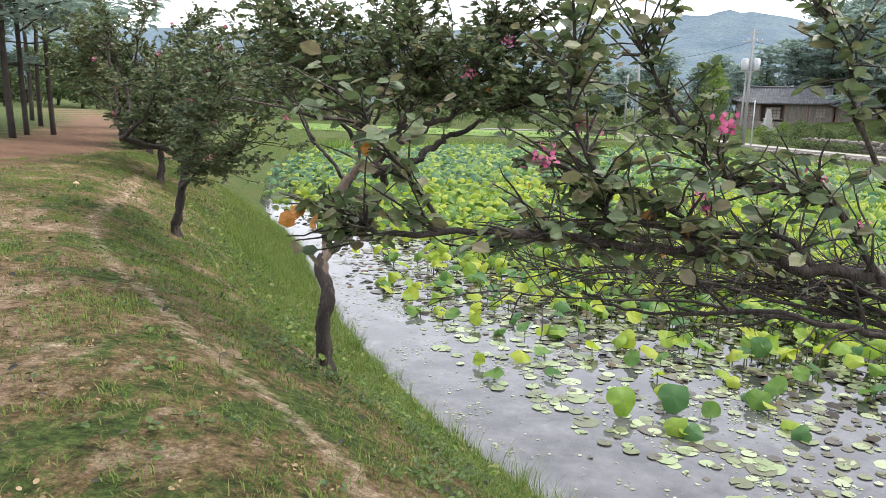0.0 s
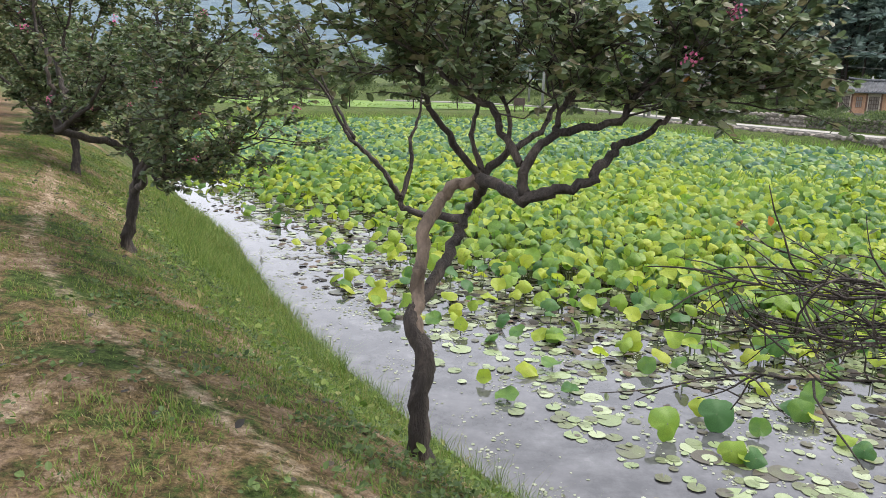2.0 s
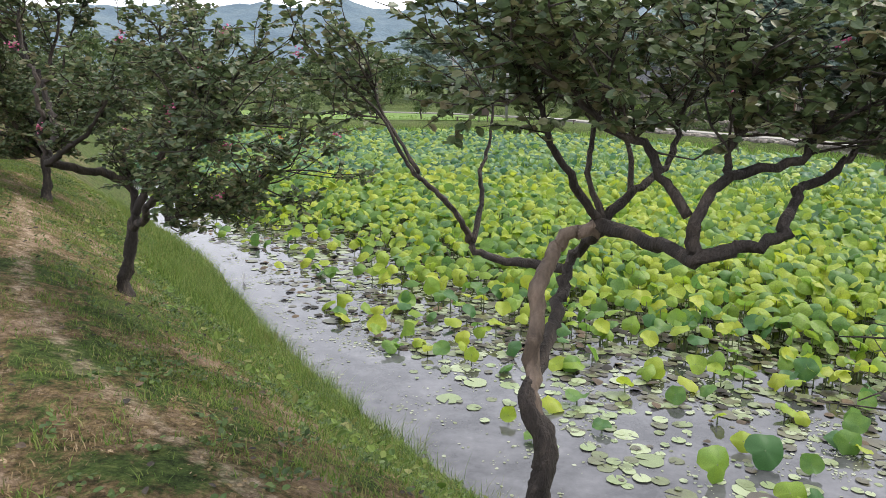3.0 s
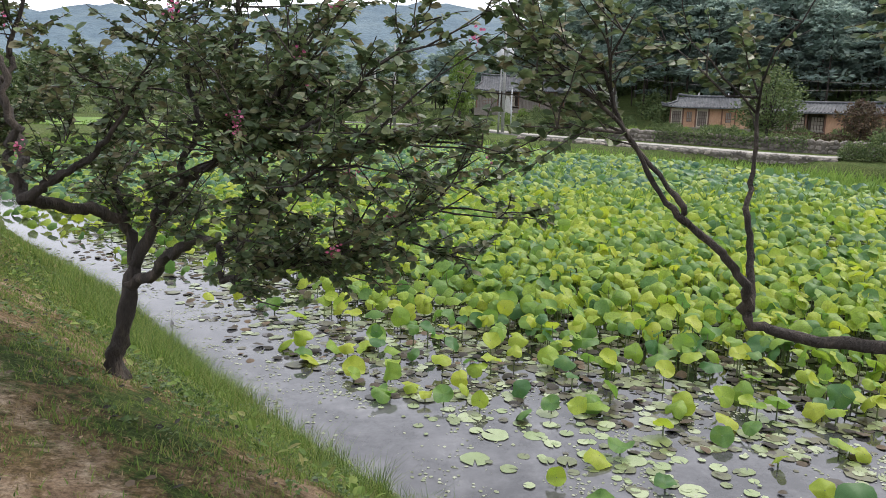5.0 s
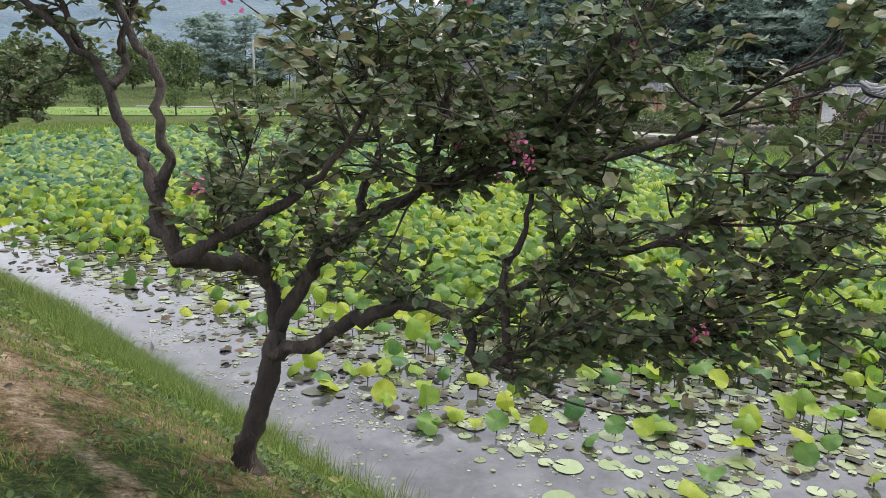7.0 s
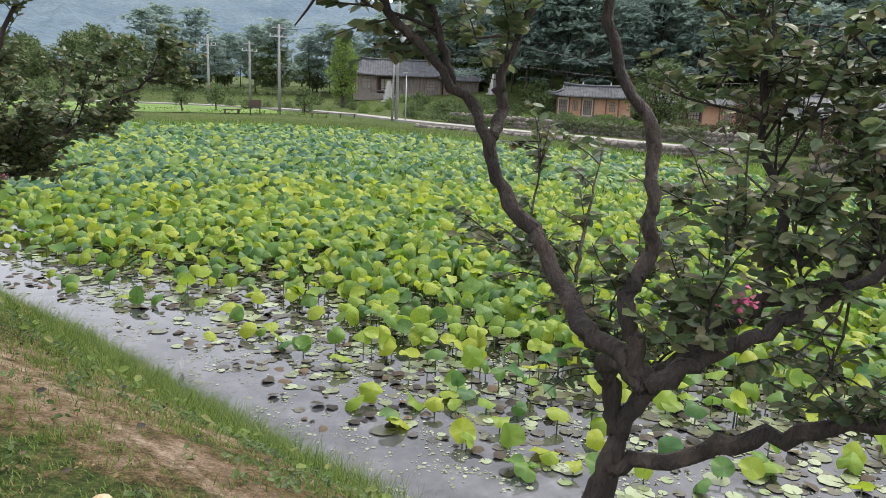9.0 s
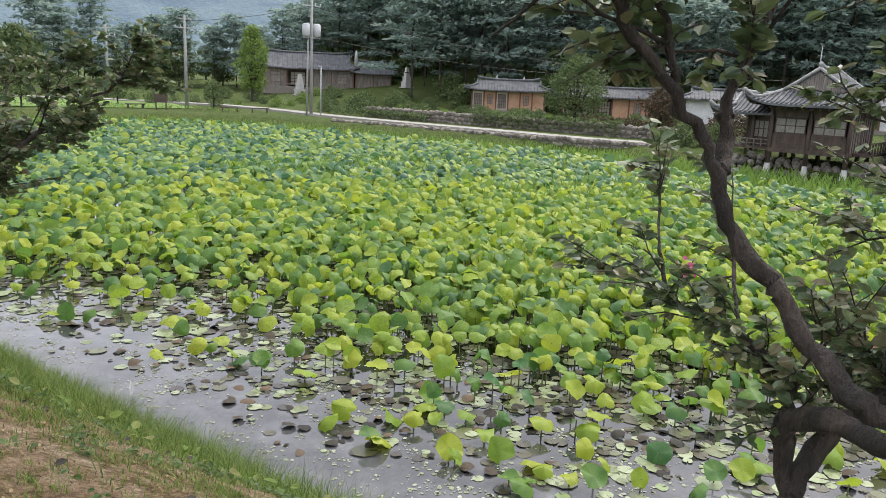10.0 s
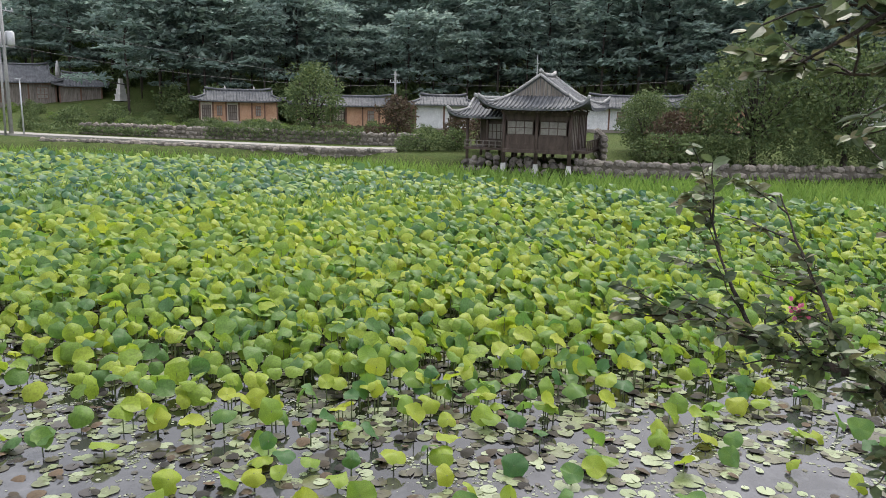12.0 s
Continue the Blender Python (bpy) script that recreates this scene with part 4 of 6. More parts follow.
T2 = (-3.52, 9.55, height(-3.52, 9.55) - 0.05)
myrtle(T2, [T2, (-3.53, 9.56, 2.80), (-3.47, 9.53, 2.98), (-3.38, 9.48, 3.32), (-3.32, 9.45, 3.62)], {
    "low": ([(-3.36, 9.43, 3.42), (-3.15, 9.15, 3.57), (-3.03, 8.87, 3.77), (-2.93, 8.61, 3.91), (-2.74, 8.19, 3.97), (-2.72, 8.06, 3.77), (-2.56, 7.93, 3.81), (-2.36, 7.78, 3.90), (-2.13, 7.62, 3.97), (-1.80, 7.41, 4.17), (-1.36, 7.20, 4.48)], 0.046, 0.005),
    "low_b": ([(-2.61, 7.96, 3.81), (-2.60, 8.01, 4.14), (-2.51, 8.07, 4.32), (-2.46, 8.05, 4.58), (-2.4, 8.0, 4.9)], 0.022, 0.008),
    "main": ([(-3.32, 9.45, 3.58), (-3.21, 9.40, 3.84), (-3.08, 9.23, 4.09), (-2.92, 9.05, 4.32), (-2.69, 8.82, 4.49), (-2.57, 8.77, 4.83), (-2.54, 8.75, 5.21), (-2.5, 8.7, 5.6)], 0.05, 0.012),
    "m2": ([(-2.92, 9.05, 4.32), (-2.92, 9.04, 4.45), (-2.81, 9.10, 4.68), (-2.83, 9.22, 4.98), (-2.90, 9.25, 5.34), (-2.9, 9.3, 5.7)], 0.03, 0.01),
    "stem": ([(-3.32, 9.46, 3.58), (-3.34, 9.53, 3.87), (-3.5, 9.35, 4.04), (-3.75, 8.98, 4.13), (-3.95, 8.72, 4.22)], 0.048, 0.042),
    "left": ([(-3.95, 8.72, 4.21), (-4.03, 8.88, 4.34), (-4.00, 9.10, 4.42), (-4.05, 9.25, 4.62), (-4.11, 9.38, 4.76), (-4.18, 9.45, 5.01), (-4.31, 9.53, 5.21), (-4.58, 9.59, 5.46), (-4.8, 9.6, 5.7)], 0.042, 0.014),
    "left_b": ([(-4.18, 9.45, 5.01), (-4.10, 9.52, 5.15), (-4.08, 9.50, 5.28), (-4.01, 9.46, 5.55), (-3.95, 9.4, 5.8)], 0.026, 0.01),
    "left_c": ([(-4.30, 9.53, 5.19), (-4.35, 9.56, 5.36), (-4.40, 9.59, 5.6)], 0.02, 0.01),
    "up": ([(-3.95, 8.72, 4.20), (-4.01, 8.75, 4.37), (-4.05, 8.78, 4.54), (-3.99, 8.74, 4.67), (-3.99, 8.74, 4.82), (-4.03, 8.77, 5.09), (-4.13, 8.83, 5.35), (-4.16, 8.85, 5.7)], 0.036, 0.014),
    "cross": ([(-3.95, 8.72, 4.22), (-3.80, 8.62, 4.33), (-3.66, 8.53, 4.43), (-3.51, 8.44, 4.52), (-3.3, 8.3, 4.75), (-3.1, 8.25, 5.1)], 0.036, 0.01),
    "pond_side": ([(-3.37, 9.50, 3.95), (-3.45, 9.60, 4.18), (-3.46, 9.80, 4.27), (-3.42, 10.05, 4.29), (-3.40, 10.25, 4.33), (-3.45, 10.5, 4.38)], 0.026, 0.006),
    "pond_side_b": ([(-3.40, 10.12, 4.30), (-3.32, 10.25, 4.5), (-3.22, 10.38, 4.72), (-3.15, 10.46, 4.94)], 0.010, 0.003),
    "pond_side_c": ([(-3.46, 9.72, 4.24), (-3.3, 9.85, 4.42), (-3.12, 10.02, 4.65), (-2.95, 10.18, 4.90)], 0.012, 0.003),
    "r5": ([(-2.69, 8.82, 4.49), (-2.50, 8.40, 4.64), (-2.28, 7.85, 4.73), (-2.08, 7.43, 4.89), (-1.90, 7.12, 5.15)], 0.026, 0.006),
    "r6": ([(-2.66, 8.15, 3.97), (-2.48, 7.73, 4.30), (-2.29, 7.31, 4.46), (-2.03, 7.07, 4.67), (-1.80, 6.85, 4.76)], 0.02, 0.005),
    "sprig_a": ([(-3.80, 8.62, 4.33), (-3.76, 8.66, 4.48), (-3.66, 8.70, 4.64), (-3.62, 8.66, 4.80)], 0.008, 0.003),
    "sprig_b": ([(-3.21, 9.40, 3.84), (-3.08, 9.45, 3.92), (-2.94, 9.42, 4.02), (-2.82, 9.46, 4.08)], 0.008, 0.003),
    "sprig_d": ([(-3.51, 8.44, 4.52), (-3.40, 8.56, 4.62), (-3.34, 8.66, 4.78), (-3.22, 8.74, 4.88)], 0.008, 0.003),
    "sprig_e": ([(-3.08, 9.23, 4.09), (-3.12, 9.32, 4.26), (-3.06, 9.40, 4.42)], 0.008, 0.003),
    "sprig_f": ([(-3.34, 9.53, 3.87), (-3.46, 9.46, 4.08), (-3.50, 9.38, 4.26), (-3.44, 9.30, 4.40)], 0.008, 0.003),
    "sprig_g": ([(-2.93, 8.61, 3.91), (-2.86, 8.70, 4.04), (-2.80, 8.78, 4.18)], 0.008, 0.003),
    "r7": ([(-2.69, 8.82, 4.49), (-2.55, 8.5, 4.55), (-2.4, 8.2, 4.75), (-2.3, 7.9, 5.05), (-2.1, 7.7, 5.4)], 0.02, 0.006)},
    0.062, "leaning crape myrtle with sweeping low limbs and dark leaves", 1120, 0.066, 20, 2, first=0.3, seed=8, lift=0.3, bare=4.45, length=(0.16, 0.4), shoots=2, per_twig=(11, 21))

T0 = (3.55, -1.2, height(3.55, -1.2) - 0.05)
myrtle(T0, [T0, (3.50, -1.18, 2.93), (3.40, -0.88, 3.43), (3.32, -0.48, 3.83)], {
    "main": ([(3.32, -0.48, 3.83), (3.10, 0.02, 4.13), (2.76, 0.09, 4.26), (2.47, 0.07, 4.30), (2.22, 0.05, 4.36), (1.93, 0.03, 4.35), (1.63, 0.01, 4.39), (1.34, 0.00, 4.40), (1.04, -0.02, 4.39), (0.92, -0.04, 4.43), (0.82, -0.05, 4.53)], 0.026, 0.005),
    "b": ([(2.76, 0.09, 4.26), (2.60, 0.12, 4.50), (2.46, 0.17, 4.56), (2.30, 0.22, 4.56), (2.15, 0.27, 4.66), (2.00, 0.32, 4.89), (1.89, 0.32, 5.07)], 0.015, 0.005),
    "lower": ([(3.30, -0.38, 3.83), (3.06, 0.11, 4.00), (2.79, 0.09, 4.06), (2.55, 0.08, 4.10), (2.34, 0.06, 4.14), (2.05, 0.12, 4.10), (1.86, 0.16, 4.12), (1.74, 0.17, 4.17)], 0.015, 0.004),
    "c": ([(2.22, 0.05, 4.36), (1.98, 0.04, 4.42), (1.78, 0.02, 4.46), (1.74, 0.02, 4.57), (1.63, 0.01, 4.80), (1.65, 0.02, 5.01)], 0.011, 0.004),
    "e": ([(1.22, -0.01, 4.40), (1.16, -0.02, 4.54), (1.02, -0.03, 4.69), (0.92, -0.04, 4.82)], 0.008, 0.004),
    "g": ([(3.30, -0.38, 3.88), (3.03, 0.11, 4.25), (2.65, 0.08, 4.73), (2.55, 0.07, 4.97), (2.40, 0.06, 5.18)], 0.013, 0.004),
    "h": ([(2.53, 0.07, 4.29), (2.38, 0.06, 4.40), (2.12, 0.05, 4.43), (1.87, 0.03, 4.56), (1.62, 0.01, 4.61)], 0.011, 0.004)},
    0.07, "crape myrtle reaching long bare branches low over the water", 270, 0.062, 6, 7, first=0.2, seed=21, lift=0.25, length=(0.1, 0.34), per_twig=(4, 9), shoots=0, bare=4.33, bare_twigs=40)


T00 = (4.6, 1.2, height(4.6, 1.2) - 0.05)
far_limbs = {}
r = random.Random(77)
for k in range(15):
    tip = Vector((1.35 + 0.13 * k + r.uniform(-0.12, 0.12), 3.1 + 0.9 * ((k * 4) % 15) / 14, 0))
    tip.z = 3.45 - 0.35 * (tip.y - 3.1) + 0.62 * ((k * 7) % 15) / 14
    root = Vector((4.85, 2.5, 3.2 + 0.03 * k))
    q = [root.lerp(tip, u) + Vector((r.uniform(-0.09, 0.09), r.uniform(-0.09, 0.09), 0.12 * math.sin(math.pi * u) + r.uniform(-0.06, 0.06))) for u in (0.2, 0.4, 0.6, 0.8)]
    far_limbs["limb%d" % k] = ([tuple(v) for v in (root, *q, tip)], 0.020, 0.003)
myrtle(T00, [T00, (4.75, 1.5, 1.5), (4.9, 2.0, 2.5), (4.85, 2.5, 3.6)], far_limbs, 0.06, "thin-twigged crape myrtle hanging out low over the water", 300, 0.05, 2, 8, first=0.3, seed=31, lift=0.12, length=(0.12, 0.4), per_twig=(3, 7), shoots=1, bare_twigs=330)


def wild_limbs(base, r, spread, top):
    limbs = {}
    fork = Vector(base) + Vector((r.uniform(-0.1, 0.1), r.uniform(-0.1, 0.1), r.uniform(1.0, 1.2)))
    for k in range(8):
        a = k * 2.4 + r.uniform(-0.4, 0.4)
        d = Vector((math.cos(a), math.sin(a), 0))
        q = [fork + Vector((0, 0, r.uniform(-0.15, 0.1)))]
        reach = spread * r.uniform(0.6, 1.0)
        for s in (0.25, 0.5, 0.75, 1.0):
            q.append(fork + d * reach * s + Vector((r.uniform(-0.1, 0.1), r.uniform(-0.1, 0.1), (top - 0.9) * s ** 1.3 * (0.62 + 0.55 * (k % 3) / 2) + r.uniform(-0.08, 0.08))))
        limbs["limb%d" % k] = ([tuple(v) for v in q], 0.045, 0.01)
    return fork, limbs


for i, (x, y, spread, top, tw) in enumerate(((-6.52, 16.1, 2.6, 3.3, 1700), (-9.0, 21.3, 2.0, 2.9, 1000), (-11.7, 27.2, 1.8, 2.7, 600), (-14.4, 33.5, 1.9, 2.8, 350))):
    r = random.Random(40 + i)
    base = (x, y, height(x, y) - 0.05)
    fork, limbs = wild_limbs(base, r, spread, top)
    myrtle(base, [base, tuple(Vector(base).lerp(fork, 0.5) + Vector((0.05, 0.03, 0))), tuple(fork)], limbs, 0.07, "bushy crape myrtle with dark leaves along the bank", tw, 0.078, 6, seed=60 + i, first=0.25, length=(0.2, 0.5), per_twig=(16, 30), shoots=2)


# ---- other trees ----
def tuft(n, size, g, flat=0.5):
    """Small two-faced leaf sprays spread through a flattened ball of unit radius."""
    p = g.normal(0, 1, (n, 3))
    p /= np.linalg.norm(p, axis=1, keepdims=True)
    p *= (g.random((n, 1)) ** 0.4) * [1, 1, flat]
    d = p + g.normal(0, 0.6, (n, 3))
    return p, d, g.uniform(0.6, 1.3, n) * size


SPRAY_V = np.array([(0, 0, 0), (0.35, 0.22, 0.06), (1, 0.05, -0.05), (0.45, -0.2, 0.05), (0.1, 0.3, 0.2), (0.8, 0.45, 0.1)], float)
SPRAY_F = [(0, 1, 2), (0, 2, 3), (0, 4, 5)]


def crown(clumps, per, leaf, g, flat, roll=3.14):
    P, D, S = [], [], []
    for c, r in clumps:
        p, d, s = tuft(per, leaf, g, flat)
        P.append(p * r + np.array(c))
        D.append(d)
        S.append(s)
    P, D, S = np.concatenate(P), np.concatenate(D), np.concatenate(S)
    return scatter(SPRAY_V, SPRAY_F, P, frames(D * [1, 1, 0.35 if roll < 1 else 1], g.uniform(-roll, roll, len(P))), S[:, None])


def pine_meshes(seed, h, per=26, leaf=0.75, low=0.26, wide=1.0):
    r, g = random.Random(seed), np.random.default_rng(seed)
    bend = [Vector((r.uniform(-0.5, 0.5) * t, r.uniform(-0.5, 0.5) * t, h * t)) for t in (0, 0.3, 0.6, 0.8, 0.97)]
    tr = Pile().tube(smooth_line(bend, 3), [0.17 * (1 - 0.75 * i / 12) for i in range(13)], 6, 0.2)
    clumps = []
    for k in range(14):
        t = low + (1 - low) * (k / 13) ** 0.7
        p = bend[-1] * t
        a = k * 2.4
        reach = ((1.05 - t) * h * 0.36 + 0.5) * wide
        c = (p.x + math.cos(a) * reach * r.uniform(0.4, 1), p.y + math.sin(a) * reach * r.uniform(0.4, 1), h * t + r.uniform(-0.3, 0.3))
        clumps.append((c, r.uniform(1.7, 3.6)))
        if k < 14:
            tr.tube([(p.x * 0.9, p.y * 0.9, h * t - 0.5), c], [0.06, 0.03], 4)
    v, f = crown(clumps, per, leaf, g, 0.17, 0.5)
    return tr.done("trunk", BARK_PINE, True), mesh("crown", v, f, PINE)


def place_tree(name, meshes, x, y, turn, scale, label, category, group="", near=False):
    if not near:
        x, y = village(x, y)
    ob = thing(name, label, category, (x, y, height(x, y) - 0.1), turn, group)
    ob.scale = (scale, scale, scale)
    for nm, me in zip(("trunk", "crown"), meshes):
        part(nm, me, ob)
    return ob


pines = [pine_meshes(s, 15, 76, 1.0, 0.28) for s in range(4)]
bare_pines = [pine_meshes(s + 10, 15, 190, 0.6, 0.3, 1.7) for s in range(2)]
count = 0
wood_v, wood_f, wood_n = [], [], 0
for row, dist in enumerate((97, 102, 108, 115, 123, 132, 142, 154, 168, 184, 202, 224, 250)):
    bear = 8 + (row % 2) * 1.0
    while bear < 100:
        d = dist + rnd.uniform(-3, 3)
        x, y = -6 + math.sin(radians(bear)) * d, 9 + math.cos(radians(bear)) * d
        k, turn, size = rnd.randrange(4), rnd.uniform(0, 360), rnd.uniform(0.6, 1.2)
        if bear < 27:
            size *= 0.7
        if bear > 33 or (d > 117 and (bear > 27 or d < 136)):
            if count < 270:
                place_tree("pine_tree", pines[k], x, y, turn, size, "tall pine on the wooded slope, needles paled by painted haze", "pine tree", "pines of the wooded hillside")
            else:
                me = pines[k][1]
                co = np.empty(len(me.vertices) * 3, np.float32)
                me.vertices.foreach_get("co", co)
                m = np.array(pose(0, 0, 0, 0, 0, turn).to_3x3()) * size
                wood_v.append(co.reshape(-1, 3) @ m.T + [x, y, height(x, y)])
                wood_f.append(np.arange(len(me.vertices)).reshape(-1, 6)[:, [0, 1, 2, 3, 0, 4, 5]] + wood_n)
                wood_n += len(me.vertices)
            count += 1
        bear += 235 / dist * rnd.uniform(0.75, 1.25)
wf = np.concatenate(wood_f).tolist()
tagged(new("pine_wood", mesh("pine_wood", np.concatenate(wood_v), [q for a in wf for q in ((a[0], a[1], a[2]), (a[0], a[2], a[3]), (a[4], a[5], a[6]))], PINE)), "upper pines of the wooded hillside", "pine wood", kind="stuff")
# pines by the dirt track with bare trunks
for x, y, s in ((-13.7, 24.2, 0.62), (-13.1, 20.8, 0.66), (-13.9, 22.9, 0.6), (-17.5, 30, 0.62), (-19, 27, 0.64), (-22, 37, 0.7), (-16, 18, 0.6)):
    ob = place_tree("pine_tree", bare_pines[int(abs(x * 7)) % 2], x, y, x * 40, s, "pine with a bare trunk beside the dirt track", "pine tree", "pines beside the track", True)


def broad_meshes(seed, h, r0, mat, n=26, per=60, leaf=0.3, trunk=0.3, flat=0.75):
    r, g = random.Random(seed), np.random.default_rng(seed)
    tr = Pile().tube(smooth_line([(0, 0, 0), (0.05, 0.03, h * trunk * 0.6), (0.1, 0, h * trunk)], 3), [0.022 * h * (1.2 - 0.05 * i) for i in range(7)], 8, 0.3)
    clumps = []
    for k in range(n):
        a, u = k * 2.4, (k + 0.5) / n
        zz = h * trunk * 0.9 + (h * (1 - trunk) - 0.3) * u
        w = math.sin(math.pi * min(1, 0.16 + 0.82 * u)) ** 0.7
        q = r0 * w * r.uniform(0.35, 0.85)
        c = (math.cos(a) * q, math.sin(a) * q, zz)
        clumps.append((c, r0 * r.uniform(0.22, 0.42)))
        if k % 2 == 0:
            tr.tube([(0.08, 0, h * trunk * 0.95), (c[0] * 0.5, c[1] * 0.5, (zz + h * trunk) * 0.5), c], [0.012 * h, 0.007 * h, 0.003 * h], 5)
    v, f = crown(clumps, per, leaf, g, flat)
    return tr.done("trunk", BARK, True), mesh("crown", v, f, mat)


place_tree("round_tree", broad_meshes(3, 6.6, 2.9, BROAD, 46, 90, 0.26, 0.25), 42.7, 56.4, 20, 1, "round leafy garden tree before the clay houses", "tree")
big = broad_meshes(9, 8.2, 4.3, BROAD, 60, 90, 0.3, 0.22)
place_tree("shore_tree", big, 45.0, 20.2, 0, 1.0, "broad spreading tree on the stone-edged shore", "tree", "trees on the far shore")
place_tree("shore_tree", big, 47.2, 15.2, 130, 0.95, "broad spreading tree on the stone-edged shore", "tree", "trees on the far shore")
place_tree("shore_tree", big, 52.5, 10.5, 70, 1.05, "broad spreading tree on the stone-edged shore", "tree", "trees on the far shore")
small_russet = broad_meshes(16, 3.6, 1.9, RUSSET, 26, 60, 0.26, 0.2)
for x, y, sc in ((41.8, 38.0, 0.95), (43.2, 41.6, 0.8)):
    place_tree("russet_tree", small_russet, x, y, x * 50, sc, "low tree with brownish leaves beside the lane", "tree")
for x, y, sc in ((46.0, 27.6, 0.55), (47.5, 24.2, 0.6), (49.5, 29.0, 0.55), (50.5, 36.5, 0.45)):
    place_tree("garden_tree", big, x, y, x * 17, sc, "leafy garden tree hiding the houses behind", "tree", "garden trees behind the pavilion")
place_tree("poplar", broad_meshes(12, 9.0, 2.1, YELLOWISH, 40, 70, 0.34, 0.2), 28.8, 96.0, 0, 1.0, "slender yellow-green poplar in the village", "tree")
place_tree("russet_tree", broad_meshes(14, 4.2, 1.8, RUSSET, 26, 60, 0.26, 0.35), 44.6, 48.6, 0, 1.0, "thin tree with brownish leaves by the wall", "tree")
place_tree("russet_tree", broad_meshes(15, 3.4, 1.9, RUSSET, 24, 60, 0.24, 0.25), 44.2, 25.3, 0, 1.0, "low tree with brownish leaves by the pavilion", "tree")
bush = broad_meshes(22, 2.0, 1.25, BROAD, 22, 60, 0.18, 0.08)
for x, y, s in ((39.3, 41.8, 1.05), (40.6, 40.2, 0.95), (38.2, 43.0, 0.7), (46, 56.2, 0.8), (48, 54, 0.8), (50, 51.8, 0.9), (43.6, 24.0, 1.0), (42.6, 26.6, 0.85), (45.2, 22.0, 1.1), (44, 17.0, 0.9), (46.6, 13.2, 0.9), (49.5, 12.0, 1.2), (33, 78, 1.1), (35.5, 81, 1.2), (39, 80, 1.2), (42, 84, 0.8), (30.5, 80.5, 0.8), (40, 88, 0.6), (45, 82, 0.8), (47, 90, 0.6), (52, 84, 0.9)):
    place_tree("garden_bush", bush, x, y, x * 31, s, "dense green garden bush", "bush", "bushes of the village gardens")
shrubs = [broad_meshes(50 + s, 1.5, 1.0, m, 16, 46, 0.16, 0.06) for s, m in enumerate((BROAD, BROAD, YELLOWISH))]
for k in range(64):
    t, w = rnd.random(), rnd.uniform(0.4, 1) ** 0.7
    x, y = 43.0 - 11.5 * t + w * (9 - 2 * t), 47.5 + 27 * t + w * 3
    if math.hypot(x - 42.7, y - 56.4) > 2.5:
        place_tree("garden_shrub", shrubs[k % 3], x, y, rnd.uniform(0, 360), rnd.uniform(0.5, 1.05), "low rounded shrub in the village gardens", "shrub", "shrubs of the village gardens")
for k in range(26):
    x, y = rnd.uniform(14, 42), rnd.uniform(86, 102)
    place_tree("garden_shrub", shrubs[k % 3], x, y, rnd.uniform(0, 360), rnd.uniform(0.5, 1.2), "low rounded shrub in the village gardens", "shrub", "shrubs of the village gardens")
under = [broad_meshes(70 + s, 3.2, 2.4, BROAD, 18, 46, 0.4, 0.06) for s in range(2)]
for k in range(58):
    b, d = 27 + k * 0.95 + rnd.uniform(-0.4, 0.4), rnd.uniform(91, 99)
    if b < 36:
        d += 24
    place_tree("understory_bush", under[k % 2], -6 + math.sin(radians(b)) * d, 9 + math.cos(radians(b)) * d, rnd.uniform(0, 360), rnd.uniform(0.7, 1.3), "overgrown bush at the foot of the pine wood", "bush", "bushes at the foot of the pine wood")
tree_line = broad_meshes(31, 6.5, 3.0, BROAD, 34, 60, 0.45, 0.2)
for k in range(46):
    b = -42 + k * 1.68 + rnd.uniform(-0.5, 0.5)
    d = rnd.uniform(126, 160) if b > 17 else rnd.uniform(104, 150) if b > 2 else rnd.uniform(96, 135)
    x, y = -6 + math.sin(radians(b)) * d, 9 + math.cos(radians(b)) * d
    place_tree("field_tree", tree_line, x, y, rnd.uniform(0, 360), rnd.uniform(0.75, 1.45), "leafy tree in the belt beyond the fields", "tree", "tree belt beyond the fields")
sap = broad_meshes(33, 3.2, 1.1, BROAD, 16, 40, 0.25, 0.35)
for x, y in ((3, 84.5), (8, 85.5), (-4, 84), (12, 89), (19.8, 83.6), (-9, 83)):
    place_tree("sapling", sap, x, y, x * 20, 1.0, "young tree on the mown lawn", "tree", "young trees on the lawn")


